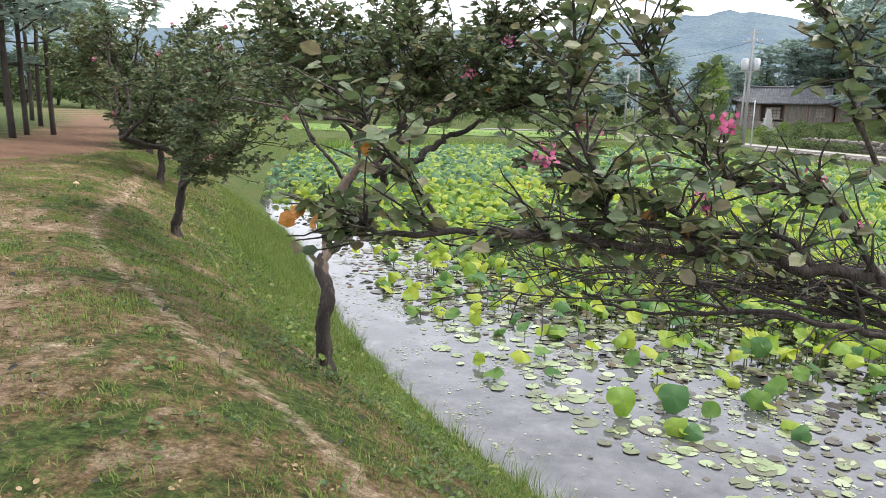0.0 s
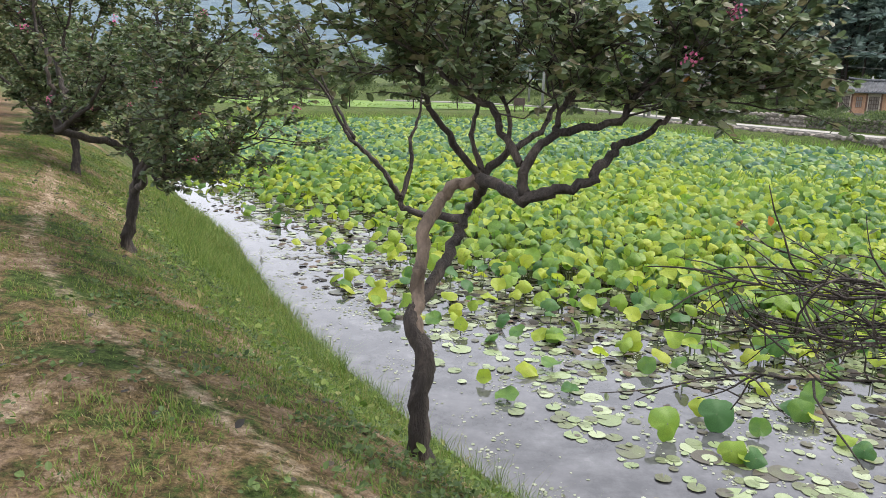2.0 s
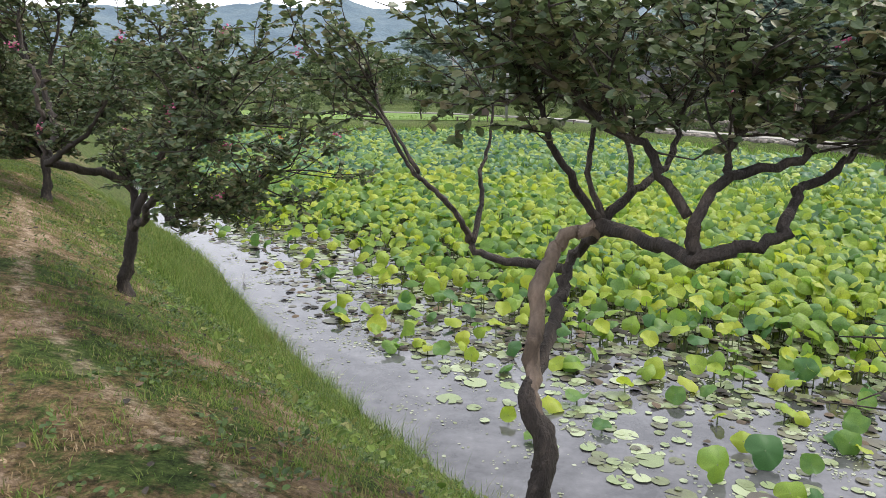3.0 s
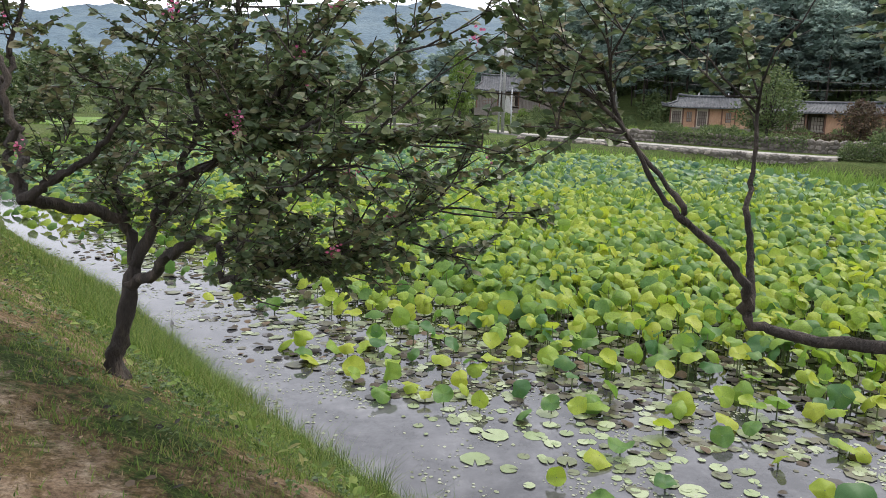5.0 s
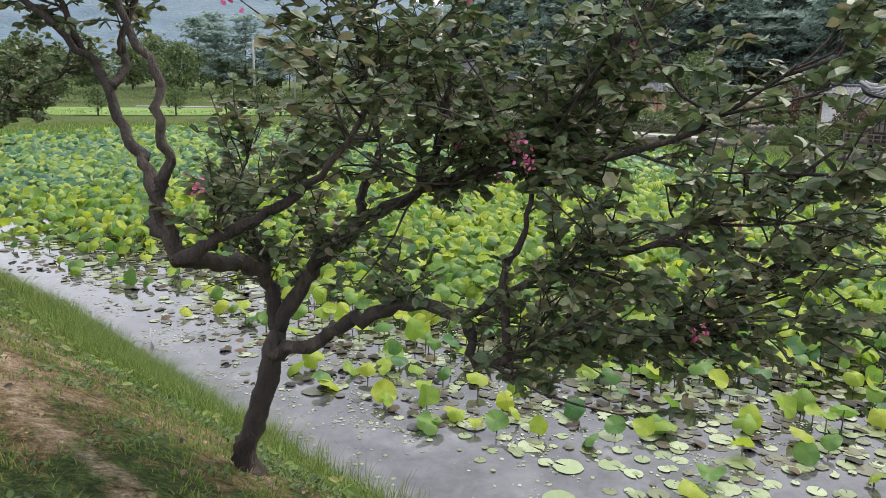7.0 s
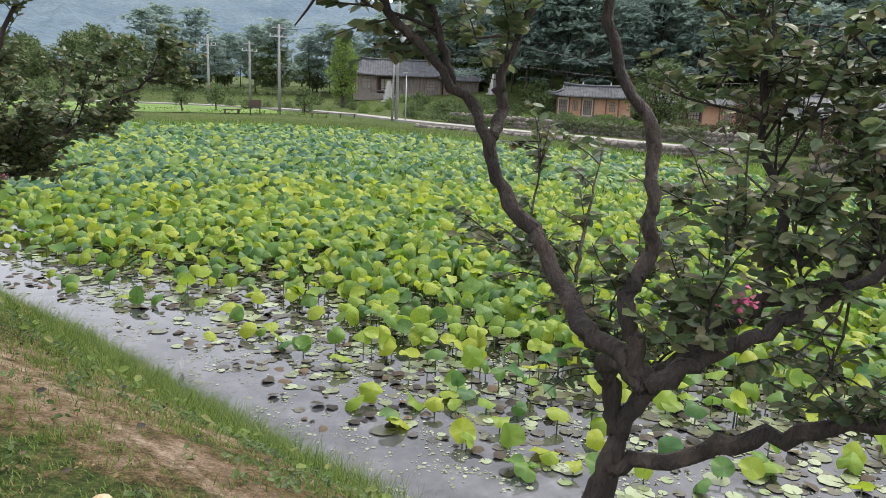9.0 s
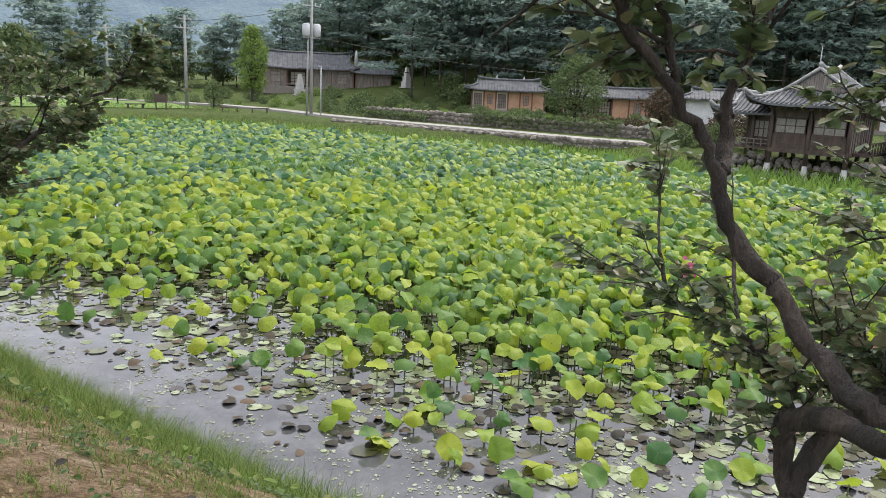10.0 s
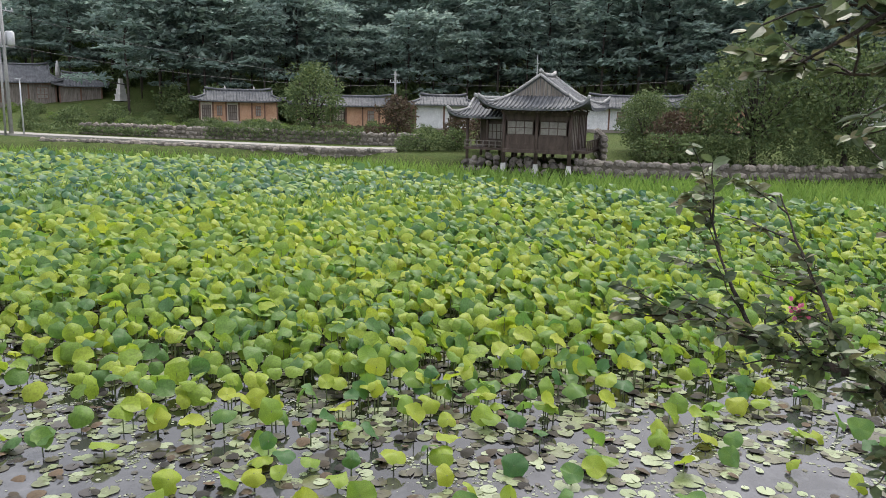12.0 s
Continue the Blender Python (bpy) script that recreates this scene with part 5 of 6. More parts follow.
# ---- buildings ----
def roof_parts(parent, w, d, ze, zr, gable, zg, lift, cx=0.0, cy=0.0, pitch=0.27, turn90=False, ridge_mat=None):
    """A tiled hip-and-gable roof over a w x d plan; the ridge runs along y (along x with turn90). gable: how far the gable stands in from the eave; zg: its foot."""
    ridge_mat = ridge_mat or RIDGE

    def zz(x, y):
        side = ze + (zr - ze) * max(0.0, (w / 2 - abs(x)) / (w / 2)) ** 1.18
        m = max(0.0, d / 2 - abs(y))
        z = side
        if m < gable:
            z = min(side, ze + (zg - ze) * (m / gable) ** 1.1)
        return z + lift * (abs(x) / (w / 2)) ** 5 * (abs(y) / (d / 2)) ** 5 + lift * 0.25 * ((abs(x) / (w / 2)) ** 6 + (abs(y) / (d / 2)) ** 6)

    def loc(x, y, z):
        return (cx + (y if turn90 else x), cy + (-x if turn90 else y), z)

    xs = [-w / 2 + w * i / 28 for i in range(29)]
    eps = 0.004
    ys = sorted(set([-d / 2 + d * j / 24 for j in range(25)] + [s * (d / 2 - gable + e) for s in (-1, 1) for e in (-eps, eps)]))
    vs = [loc(x, y, zz(x, y)) for y in ys for x in xs] + [loc(x, y, min(zz(x, y), ze + lift * 1.3 * (abs(x) / (w / 2)) ** 5 * (abs(y) / (d / 2)) ** 5 + 0.35) - 0.13) for y in ys for x in xs]
    nxs, nys = len(xs), len(ys)
    o = nxs * nys
    fs = []
    for j in range(nys - 1):
        for i in range(nxs - 1):
            a = j * nxs + i
            fs.append((a, a + 1, a + nxs + 1, a + nxs))
            fs.append((o + a, o + a + nxs, o + a + nxs + 1, o + a + 1))
    for i in range(nxs - 1):
        for a, b in ((i, i + 1), ((nys - 1) * nxs + i + 1, (nys - 1) * nxs + i)):
            fs.append((a, o + a, o + b, b))
    for j in range(nys - 1):
        for a, b in (((j + 1) * nxs, j * nxs), (j * nxs + nxs - 1, (j + 1) * nxs + nxs - 1)):
            fs.append((a, o + a, o + b, b))
    part("roof", mesh("roof", vs, fs, TILE), parent)
    rows = Pile()
    k = int(d / pitch)
    for j in range(k + 1):
        y = -d / 2 + d * j / k
        for s in (-1, 1):
            pts = []
            for i in range(9):
                x = s * (w / 2) * (1 - i / 8.4)
                m = max(0.0, d / 2 - abs(y))
                if m < gable and ze + (zg - ze) * (m / gable) ** 1.1 < ze + (zr - ze) * max(0.0, 1 - abs(x) / (w / 2)) ** 1.18 - 0.02:
                    break
                pts.append(loc(x, y, zz(x, y) + 0.03))
            if len(pts) > 1:
                rows.tube(pts, [0.065] * len(pts), 5)
    k = int(w / pitch)
    for i in range(k + 1):
        x = -w / 2 + w * i / k
        for s in (-1, 1):
            pts = []
            for j in range(6):
                m = gable * j / 5.2
                if ze + (zg - ze) * (m / gable) ** 1.1 > ze + (zr - ze) * max(0.0, 1 - abs(x) / (w / 2)) ** 1.18 + 0.02:
                    break
                y = s * (d / 2 - m)
                pts.append(loc(x, y, zz(x, y) + 0.03))
            if len(pts) > 1:
                rows.tube(pts, [0.065] * len(pts), 5)
    part("roof_tiles", rows.done("roof_tiles", TILE, True), parent, "rows of grey half-round tiles")
    L = d / 2 - gable + 0.12
    ridge = [loc(0, -L + 2 * L * t / 8, zr + 0.1 + 0.22 * (2 * t / 8 - 1) ** 4) for t in range(9)]
    part("ridge", Pile().tube(ridge, [0.13] * 9, 6).done("ridge", ridge_mat, True), parent, "pale plastered ridge")
    for s in (-1, 1):
        for q in (-1, 1):
            # descending ridges on the gable edge, then the hip to the corner
            x1 = (w / 2) * (1 - max(0.0, (zg - ze) / (zr - ze)) ** (1 / 1.18))
            pts = [loc(q * x1 * t / 5, s * L, zz(q * x1 * t / 5, s * (d / 2 - gable - 0.02)) + 0.08) for t in range(6)]
            part("gable_ridge", Pile().tube(pts, [0.095] * 6, 6).done("gable_ridge", ridge_mat, True), parent)
            pts = [loc(q * (x1 + (w / 2 - x1) * t / 5), s * (d / 2 - gable * (1 - t / 5)), zz(q * (x1 + (w / 2 - x1) * t / 5), s * (d / 2 - gable * (1 - t / 5))) + 0.1) for t in range(6)]
            part("hip_ridge", Pile().tube(pts, [0.10] * 6, 6).done("hip_ridge", ridge_mat, True), parent)
        y = s * (d / 2 - gable + 0.03)
        wall, n = Pile(), 14
        for i in range(n):
            xa, xb = -x1 * 0.92 + 1.84 * x1 * i / n, -x1 * 0.92 + 1.84 * x1 * (i + 0.86) / n
            za, zb = zz(xa, 0) - 0.14, zz(xb, 0) - 0.14
            wall.add([loc(xa, y, zg - 0.05), loc(xb, y, zg - 0.05), loc(xb, y, max(zb, zg)), loc(xa, y, max(za, zg))], [(0, 1, 2, 3)])
            yb = y - s * 0.04
            wall.add([loc(xa, yb, zg - 0.05), loc(xb, yb, zg - 0.05), loc(xb, yb, max(zb, zg)), loc(xa, yb, max(za, zg))], [(3, 2, 1, 0)])
        part("gable_boards", wall.done("gable_boards", WOOD_GREY), parent, "weathered upright gable boards")
    if pitch < 0.3:
        raf = Pile()
        for i in range(int(w / 0.45)):
            x = -w / 2 + 0.15 + 0.45 * i
            for s in (-1, 1):
                raf.tube([loc(x, s * (d / 2 - 0.08), ze - 0.12 + lift * (abs(x) / (w / 2)) ** 5), loc(x, s * (d / 2 - 1.2), ze + 0.1)], [0.05, 0.05], 5)
        part("rafters", raf.done("rafters", WOOD, True), parent)


def lattice(parent, x0, x1, z0, z1, y, cols, rows, name="window", paper=PAPER, wood=WOOD):
    m = 0.05
    win = part(name, Pile().box(x0, x1, y - 0.02, y + 0.02, z0, z1).done(name, paper), parent, "papered lattice window in dark timber")
    bars = Pile()
    for i in range(cols + 1):
        x = x0 + (x1 - x0) * i / cols
        bars.box(x - m / 2, x + m / 2, y - 0.05, y - 0.022, z0 - m / 2, z1 + m / 2)
    for j in range(rows + 1):
        z = z0 + (z1 - z0) * j / rows
        bars.box(x0, x1, y - 0.046, y - 0.024, z - m / 2, z + m / 2)
    part("lattice", bars.done("lattice", wood), win)


def pavilion():
    a = radians(-77.6)
    ux, uy = (math.cos(a), math.sin(a)), (-math.sin(a), math.cos(a))
    z0 = 0.75
    pav = thing("lakeside_pavilion", "dark timber pavilion with a grey tiled hip-and-gable roof", "pavilion", (36.6, 30.2, 0.15), -79.0)
    zf, zb = 2.2, 4.35
    W, D = 2.12, 4.6
    for x in (-W, 0, W):
        for y in (0, D / 2, D):
            part("post", Pile().tube([(x, y, z0 + 0.5), (x, y, zb + 0.1)], [0.13, 0.12], 10).done("post", WOOD, True), pav)
            part("stone_footing", Pile().tube([(x, y, z0 - 0.6), (x, y, z0 + 0.1), (x, y, z0 + 0.55)], [0.24, 0.2, 0.15], 7, 0.3).done("stone_footing", GRANITE), pav, "pale granite footing")
    part("floor_frame", Pile().box(-W - 0.1, W + 0.1, -0.12, D + 0.1, zf - 0.22, zf).done("floor_frame", WOOD), pav)
    part("beam", Pile().box(-W - 0.15, W + 0.15, -0.1, 0.1, zb, zb + 0.24).box(-W - 0.15, W + 0.15, D - 0.1, D + 0.1, zb, zb + 0.24).box(W - 0.1, W + 0.1, 0.1, D - 0.1, zb, zb + 0.24).box(-W - 0.1, -W + 0.1, 0.1, D - 0.1, zb, zb + 0.24).done("beam", WOOD), pav)
    for s in (-1, 1):
        xa, xb = (-W + 0.13, -0.13) if s < 0 else (0.13, W - 0.13)
        part("lower_panel", Pile().box(xa, xb, -0.03, 0.03, zf + 0.002, zf + 0.85).box(xa, xb, -0.07, -0.032, zf + 0.3, zf + 0.36).box(xa, xb, -0.07, -0.032, zf + 0.8, zf + 0.88).done("lower_panel", WOOD), pav)
        part("upper_panel", Pile().box(xa, xb, -0.03, 0.03, zb - 0.35, zb - 0.002).done("upper_panel", WOOD), pav)
        lattice(pav, xa + 0.1, xb - 0.1, zf + 0.92, zb - 0.4, 0.0, 3, 2)
    for y0, y1 in ((0.15, D / 2 - 0.13), (D / 2 + 0.13, D - 0.15)):
        for x in (-W, W):
            part("side_wall", Pile().box(x - 0.03, x + 0.03, y0, y1, zf, zb).done("side_wall", WOOD_GREY), pav, "grey boarded side wall")
            bars = Pile()
            for i in range(5):
                y = y0 + (y1 - y0) * i / 4
                bars.box(x - 0.06, x + 0.06, y - 0.04, y + 0.04, zf, zb)
            part("door_stile", bars.done("door_stile", WOOD), pav)
    part("back_wall", Pile().box(-W, W, D - 0.03, D + 0.03, zf, zb).done("back_wall", WOOD), pav)
    # railed veranda on the garden side
    part("veranda", Pile().box(W + 0.13, W + 1.0, 0.6, D, zf - 0.16, zf - 0.02).done("veranda", WOOD), pav)
    rail = Pile()
    for i in range(7):
        y = 0.7 + i * 0.62
        rail.box(W + 0.9, W + 0.98, y, y + 0.08, zf - 0.02, zf + 0.55)
    rail.box(W + 0.9, W + 0.98, 0.6, D, zf + 0.55, zf + 0.62)
    part("railing", rail.done("railing", WOOD), pav)
    roof_parts(pav, 6.9, 7.3, 4.62, 6.75, 1.85, 5.5, 0.55, 0, D / 2, 0.26)
    # lower wing set back on the side
    wx0, wx1, wy0, wy1 = -W - 2.9, -W - 0.15, 1.3, 4.2
    for x in (wx0, (wx0 + wx1) / 2, wx1 - 0.2):
        for y in (wy0, wy1):
            part("wing_post", Pile().tube([(x, y, 1.0), (x, y, 4.0)], [0.1, 0.1], 8).done("wing_post", WOOD, True), pav)
    part("wing_floor", Pile().box(wx0 - 0.1, wx1, wy0 - 0.3, wy1, 2.0, 2.15).done("wing_floor", WOOD), pav)
    part("wing_wall", Pile().box(wx0 + 1.2, wx1, wy0 + 0.15, wy0 + 0.2, 2.15, 4.0).done("wing_wall", WOOD), pav)
    part("wing_wall", Pile().box(wx0, wx1, wy1 - 0.1, wy1 - 0.04, 2.15, 4.0).done("wing_wall", WOOD), pav)
    lattice(pav, wx0 + 1.4, wx1 - 0.2, 2.7, 3.7, wy0 + 0.12, 4, 2, "wing_window")
    rail = Pile().box(wx0 - 0.1, wx1 - 0.2, wy0 - 0.3, wy0 - 0.24, 2.55, 2.62).box(wx0 - 0.1, wx1 - 0.2, wy0 - 0.3, wy0 - 0.24, 2.3, 2.35)
    for i in range(7):
        rail.box(wx0 - 0.1 + i * 0.42, wx0 - 0.04 + i * 0.42, wy0 - 0.3, wy0 - 0.24, 2.15, 2.62)
    part("wing_railing", rail.done("wing_railing", WOOD_GREY), pav, "pale weathered railing")
    roof_parts(pav, 4.6, 4.9, 4.05, 5.25, 1.2, 4.6, 0.4, (wx0 + wx1) / 2 - 0.1, (wy0 + wy1) / 2, 0.26, True)
    # rough stone plinth under the floor
    r = random.Random(3)
    for k in range(70):
        x, y = r.uniform(-W - 2.8, W + 1.6), r.uniform(0.5, 1.6)
        if k < 34:
            x, zc = -W - 2.8 + (2 * W + 4.4) * (k % 17) / 16, 0.75 + 0.42 * (k // 17)
            y = 0.45 + (k // 17) * 0.22
        else:
            zc = r.uniform(0.7, 1.6)
            y = 0.9
        s = r.uniform(0.2, 0.34)
        part("stone", boulder(r.randrange(6)), pav).matrix_basis = pose(x, y, zc, r.uniform(0, 360), r.uniform(0, 40), r.uniform(0, 360)) @ Matrix.Diagonal((s * 1.25, s, s * 0.8, 1))
    return pav


BOULDERS = []
for s in range(6):
    bm = bmesh.new()
    bmesh.ops.create_icosphere(bm, subdivisions=1, radius=1)
    for vv in bm.verts:
        vv.co *= 1 + 0.28 * noise.noise(vv.co * 1.4 + Vector((s * 9, 0, 0)))
    me = bpy.data.meshes.new("stone")
    bm.to_mesh(me)
    bm.free()
    me.materials.append(STONE)
    BOULDERS.append(me)


def boulder(i):
    return BOULDERS[i]


def clay_house(p0, p1, deep, z, wall_h, ridge_h, bays, label, wall, lift=0.25, overhang=0.9, stone=True):
    """A long house whose front runs from p0 to p1, its rear to the left of that line. bays: a letter each: w window, d double door, p plain, o open hall."""
    p0, p1 = village(*p0), village(*p1)
    L = math.hypot(p1[0] - p0[0], p1[1] - p0[1])
    z += 0.15
    turn = math.degrees(math.atan2(p1[1] - p0[1], p1[0] - p0[0]))
    cx, cy = (p0[0] + p1[0]) / 2, (p0[1] + p1[1]) / 2
    h = thing("village_house", label, "house", (cx, cy, z), turn)
    part("plinth", Pile().box(-L / 2 - 0.3, L / 2 + 0.3, -0.5, deep + 0.3, -0.8, 0.3).done("plinth", STONES), h, "low stone plinth")
    b = L / len(bays)
    part("back_wall", Pile().box(-L / 2, L / 2, deep - 0.12, deep, 0.3, wall_h).done("back_wall", wall), h)
    for s in (-1, 1):
        x = s * L / 2
        part("end_wall", Pile().box(x - 0.06, x + 0.06, 0.06, deep - 0.13, 0.3, wall_h).done("end_wall", wall), h)
    for i, c in enumerate(bays):
        xa, xb = -L / 2 + b * i, -L / 2 + b * (i + 1)
        y = 1.2 if c == "o" else 0.0
        if c in "dwp":
            part("front_wall", Pile().box(xa + 0.09, xb - 0.09, -0.05, 0.05, 0.3, wall_h).done("front_wall", CREAM if c == "d" else wall), h)
        else:
            part("hall_wall", Pile().box(xa + 0.05, xb - 0.05, y - 0.04, y + 0.04, 0.3, wall_h).done("hall_wall", WOOD), h)
            part("hall_floor", Pile().box(xa, xb, -0.2, 1.15, 0.55, 0.68).done("hall_floor", WOOD_GREY), h)
        if c == "w":
            lattice(h, xa + b * 0.3, xb - b * 0.3, 0.9, wall_h - 0.35, -0.08, 3, 3, "window", PAPER, WOOD_RED)
        if c in "do":
            lattice(h, xa + b * 0.18, xb - b * 0.18, 0.5, wall_h - 0.3, y - 0.08, 4, 4, "door", WOOD_GREY if c == "d" else CREAM, WOOD)
    for i in range(len(bays) + 1):
        x = -L / 2 + b * i
        part("post", Pile().box(x - 0.08, x + 0.08, -0.08, 0.08, 0.3, wall_h).done("post", WOOD_RED), h)
    part("wall_plate", Pile().box(-L / 2, L / 2, -0.1, 0.1, wall_h, wall_h + 0.16).done("wall_plate", WOOD_RED), h)
    roof_parts(h, deep + 2 * overhang, L + 2 * overhang, wall_h + 0.12, ridge_h, 1.5, (wall_h + ridge_h) / 2 + 0.15, lift, 0, deep / 2, 0.34, True, TILE if stone else RIDGE)
    return h


pavilion()
hA = clay_house((46.9, 76.7), (53.0, 71.4), 3.6, 2.1, 2.3, 3.55, "dwdpwp", "orange clay house with timber doors and a weathered tile roof", CLAY)
clay_house((54.0, 69.5), (60.6, 61.0), 3.8, 1.75, 2.4, 3.5, "ooopwp", "clay house with an open dark hall and grey roof", CLAY)
clay_house((58.3, 56.6), (61.8, 51.8), 4.5, 1.9, 2.6, 3.6, "pp", "white plastered house with a plain grey roof", WHITE, 0.1)
clay_house((66.5, 41.5), (70.5, 31.5), 4.0, 2.2, 2.4, 3.6, "pwpw", "long grey-roofed house behind the pavilion", WHITE, 0.15)
clay_house((66.0, 30.0), (69.0, 26.0), 4.0, 2.4, 2.4, 4.4, "pp", "tiled gatehouse among trees", CLAY, 0.3)
clay_house((36.4, 110.6), (47.6, 105.4), 5.0, 3.4, 2.6, 5.0, "wopw", "old hanok with a broad grey tile roof", WOOD_GREY, 0.45)
clay_house((47.6, 104.6), (52.0, 102.4), 4.0, 3.3, 2.4, 4.2, "pp", "small boarded hanok outbuilding with grey roof", WOOD_GREY, 0.35)
clay_house((88, 18), (92, 2), 5.0, 3.0, 2.8, 4.0, "pwpw", "low pale house behind the shore trees", WHITE, 0.1)

# chimney caps on the clay house ridge and granite ornaments
for x, y, z, s in ((50.6, 77.0, 5.4, 1.0), (53.0, 75.0, 5.4, 1.0), (50.3, 109.4, 7.6, 2.0)):
    ch = thing("chimney_finial", "pale stone finial on a roof ridge", "chimney", (*village(x, y), z + 0.15))
    part("shaft", Pile().tube([(0, 0, -0.6), (0, 0, 0.25 * s), (0, 0, 0.55 * s), (0, 0, 0.8 * s)], [0.16 * s, 0.15 * s, 0.11 * s, 0.03 * s], 8).done("shaft", GRANITE, True), ch)
for x, y, s in ((52.2, 98.5, 1.0), (38.2, 103.0, 1.0)):
    pg = thing("stone_pagoda", "small tiered granite pagoda in a garden", "pagoda", (*village(x, y), height(*village(x, y))))
    for k in range(4):
        q = s * (0.75 - 0.15 * k)
        part("tier", Pile().box(-q, q, -q, q, k * 0.7 * s, k * 0.7 * s + 0.16).box(-q * 0.7, q * 0.7, -q * 0.7, q * 0.7, k * 0.7 * s + 0.16, (k + 1) * 0.7 * s).done("tier", GRANITE), pg)

# ---- road, walls, hedges ----
ROAD = [(38.2, 43.6), (35.6, 48.8), (33.2, 55.6), (30.6, 63.5), (28.0, 72), (25.5, 82), (21, 90), (12, 96), (0, 98)]


def ribbon(line, half, lift, thick, name, mat):
    pts = smooth_line([(*village(x, y), 0) for x, y in line], 6)
    vs, fs = [], []
    for i, p in enumerate(pts):
        d = (pts[min(i + 1, len(pts) - 1)] - pts[max(i - 1, 0)]).normalized()
        nrm = Vector((-d.y, d.x, 0)) * half
        z = height(p.x, p.y) + lift
        for q in (p + nrm, p - nrm):
            vs += [(q.x, q.y, z), (q.x, q.y, z - thick)]
    for i in range(len(pts) - 1):
        a = i * 4
        fs += [(a, a + 2, a + 6, a + 4), (a, a + 4, a + 5, a + 1), (a + 2, a + 3, a + 7, a + 6)]
    return mesh(name, vs, fs, mat)


tagged(new("road", ribbon(ROAD, 1.0, 0.16, 0.6, "road", CONCRETE)), "narrow pale concrete lane along the shore", "road", kind="structure")


def stone_wall(line, z_of, courses, size, label, offset=0.0, big=None):
    """Rubble stones laid in courses on an earth core along a line."""
    pts = smooth_line([(*village(x, y), 0) for x, y in line], 8)
    core = Pile()
    wall = new("stone_wall")
    tagged(wall, label, "wall", kind="structure")
    r = random.Random(int(line[0][0] * 10))
    pile = Pile()
    ico = [(v.co.copy()) for v in BOULDERS[0].vertices]
    tri = [tuple(p.vertices) for p in BOULDERS[0].polygons]
    made = 0
    for a, b in zip(pts[:-1], pts[1:]):
        L = (b - a).length
        ang = math.atan2(b.y - a.y, b.x - a.x)
        z = z_of(a.x, a.y)
        core.box(0, L + 0.05, -size * 0.42, size * 0.42, -0.5, courses * size * 1.25 - 0.2, pose(a.x, a.y, z, 0, 0, math.degrees(ang)))
        for c in range(courses):
            s = 0.0
            while s < L:
                w = size * r.uniform(0.6, 1.9)
                p = a.lerp(b, s / L)
                m = pose(p.x, p.y, z + (c + 0.45) * size * 1.25 + r.uniform(-0.07, 0.07), r.uniform(-15, 15), r.uniform(-15, 15), math.degrees(ang) + r.uniform(-12, 12)) @ Matrix.Diagonal((w * 0.72, size * 0.85, size * 0.72, 1))
                k = r.randrange(6)
                if made < 110:
                    part("stone", BOULDERS[k], wall).matrix_basis = m
                    made += 1
                else:
                    pile.add([m @ v.co for v in BOULDERS[k].vertices], tri)
                s += w * 1.15
    part("core", core.done("core", MORTAR), wall)
    if pile.v:
        tagged(part("stones", pile.done("stones", STONES), wall), kind="stuff")
    return wall


stone_wall([(42.2, 44.5), (39.6, 49.5), (37.0, 57), (34.2, 65), (31.4, 73.5)], lambda x, y: height(x, y) - 0.1, 3, 0.3, "low rubble wall beside the lane")
stone_wall([(36.9, 43.0), (34.0, 48.2), (31.4, 54.6), (28.6, 62.6), (25.5, 69.5)], lambda x, y: 0.25, 4, 0.3, "rubble retaining wall below the lane")
stone_wall([(36.9, 28.8), (38.6, 24.5), (41.4, 19.5), (46.5, 13.2), (54, 6)], lambda x, y: 0.2, 4, 0.34, "rough boulder wall along the far shore")
stone_wall([(39.2, 28.0), (42.0, 29.4), (46, 31.4)], lambda x, y: height(x, y) - 0.1, 5, 0.3, "rubble garden wall beside the pavilion")


def hedge(line, h, half, label, mat=BROAD, dens=160):
    g = np.random.default_rng(int(abs(line[0][0])))
    pts = [Vector((*village(x, y), 0)) for x, y in line]
    P = []
    for a, b in zip(pts[:-1], pts[1:]):
        L = (b - a).length
        n = int(dens * L * h)
        t = g.random(n)[:, None]
        q = np.array([a[:]]) * (1 - t) + np.array([b[:]]) * t
        nrm = np.array([[-(b - a).y / L, (b - a).x / L, 0]])
        q = q + nrm * (g.uniform(-1, 1, (n, 1)) * half)
        q[:, 2] = land(q[:, 0], q[:, 1])[0] + g.random(n) ** 0.6 * h
        P.append(q)
    P = np.concatenate(P)
    v, f = scatter(SPRAY_V, SPRAY_F, P, frames(g.normal(0, 1, (len(P), 3)) + [0, 0, 0.3], g.uniform(0, 6, len(P))), g.uniform(0.12, 0.26, len(P))[:, None])
    tagged(new("hedge", mesh("hedge", v, f, mat)), label, "hedge")


hedge([(40.0, 48.5), (37.6, 54.8), (35.2, 61.5)], 1.25, 0.45, "clipped green hedge above the lane wall")
hedge([(33.2, 65.5), (31.4, 71.5), (30.0, 79)], 0.7, 0.5, "loose green hedge along the lane")
hedge([(45.2, 47.5), (43.2, 51.5), (41.8, 54.5)], 1.2, 0.7, "flowering hedge with brownish leaves", RUSSET)
hedge([(41.2, 26.0), (42.6, 22.2), (45.6, 17.0), (50.0, 12.4), (58, 6.9)], 1.9, 1.2, "dark shaded shrubs along the boulder wall", BROAD)
hedge([(-20, 82), (-6, 86), (6, 86.5), (16, 84.5), (21, 79)], 0.35, 1.2, "rough grass edge of the lawn", REED, 60)
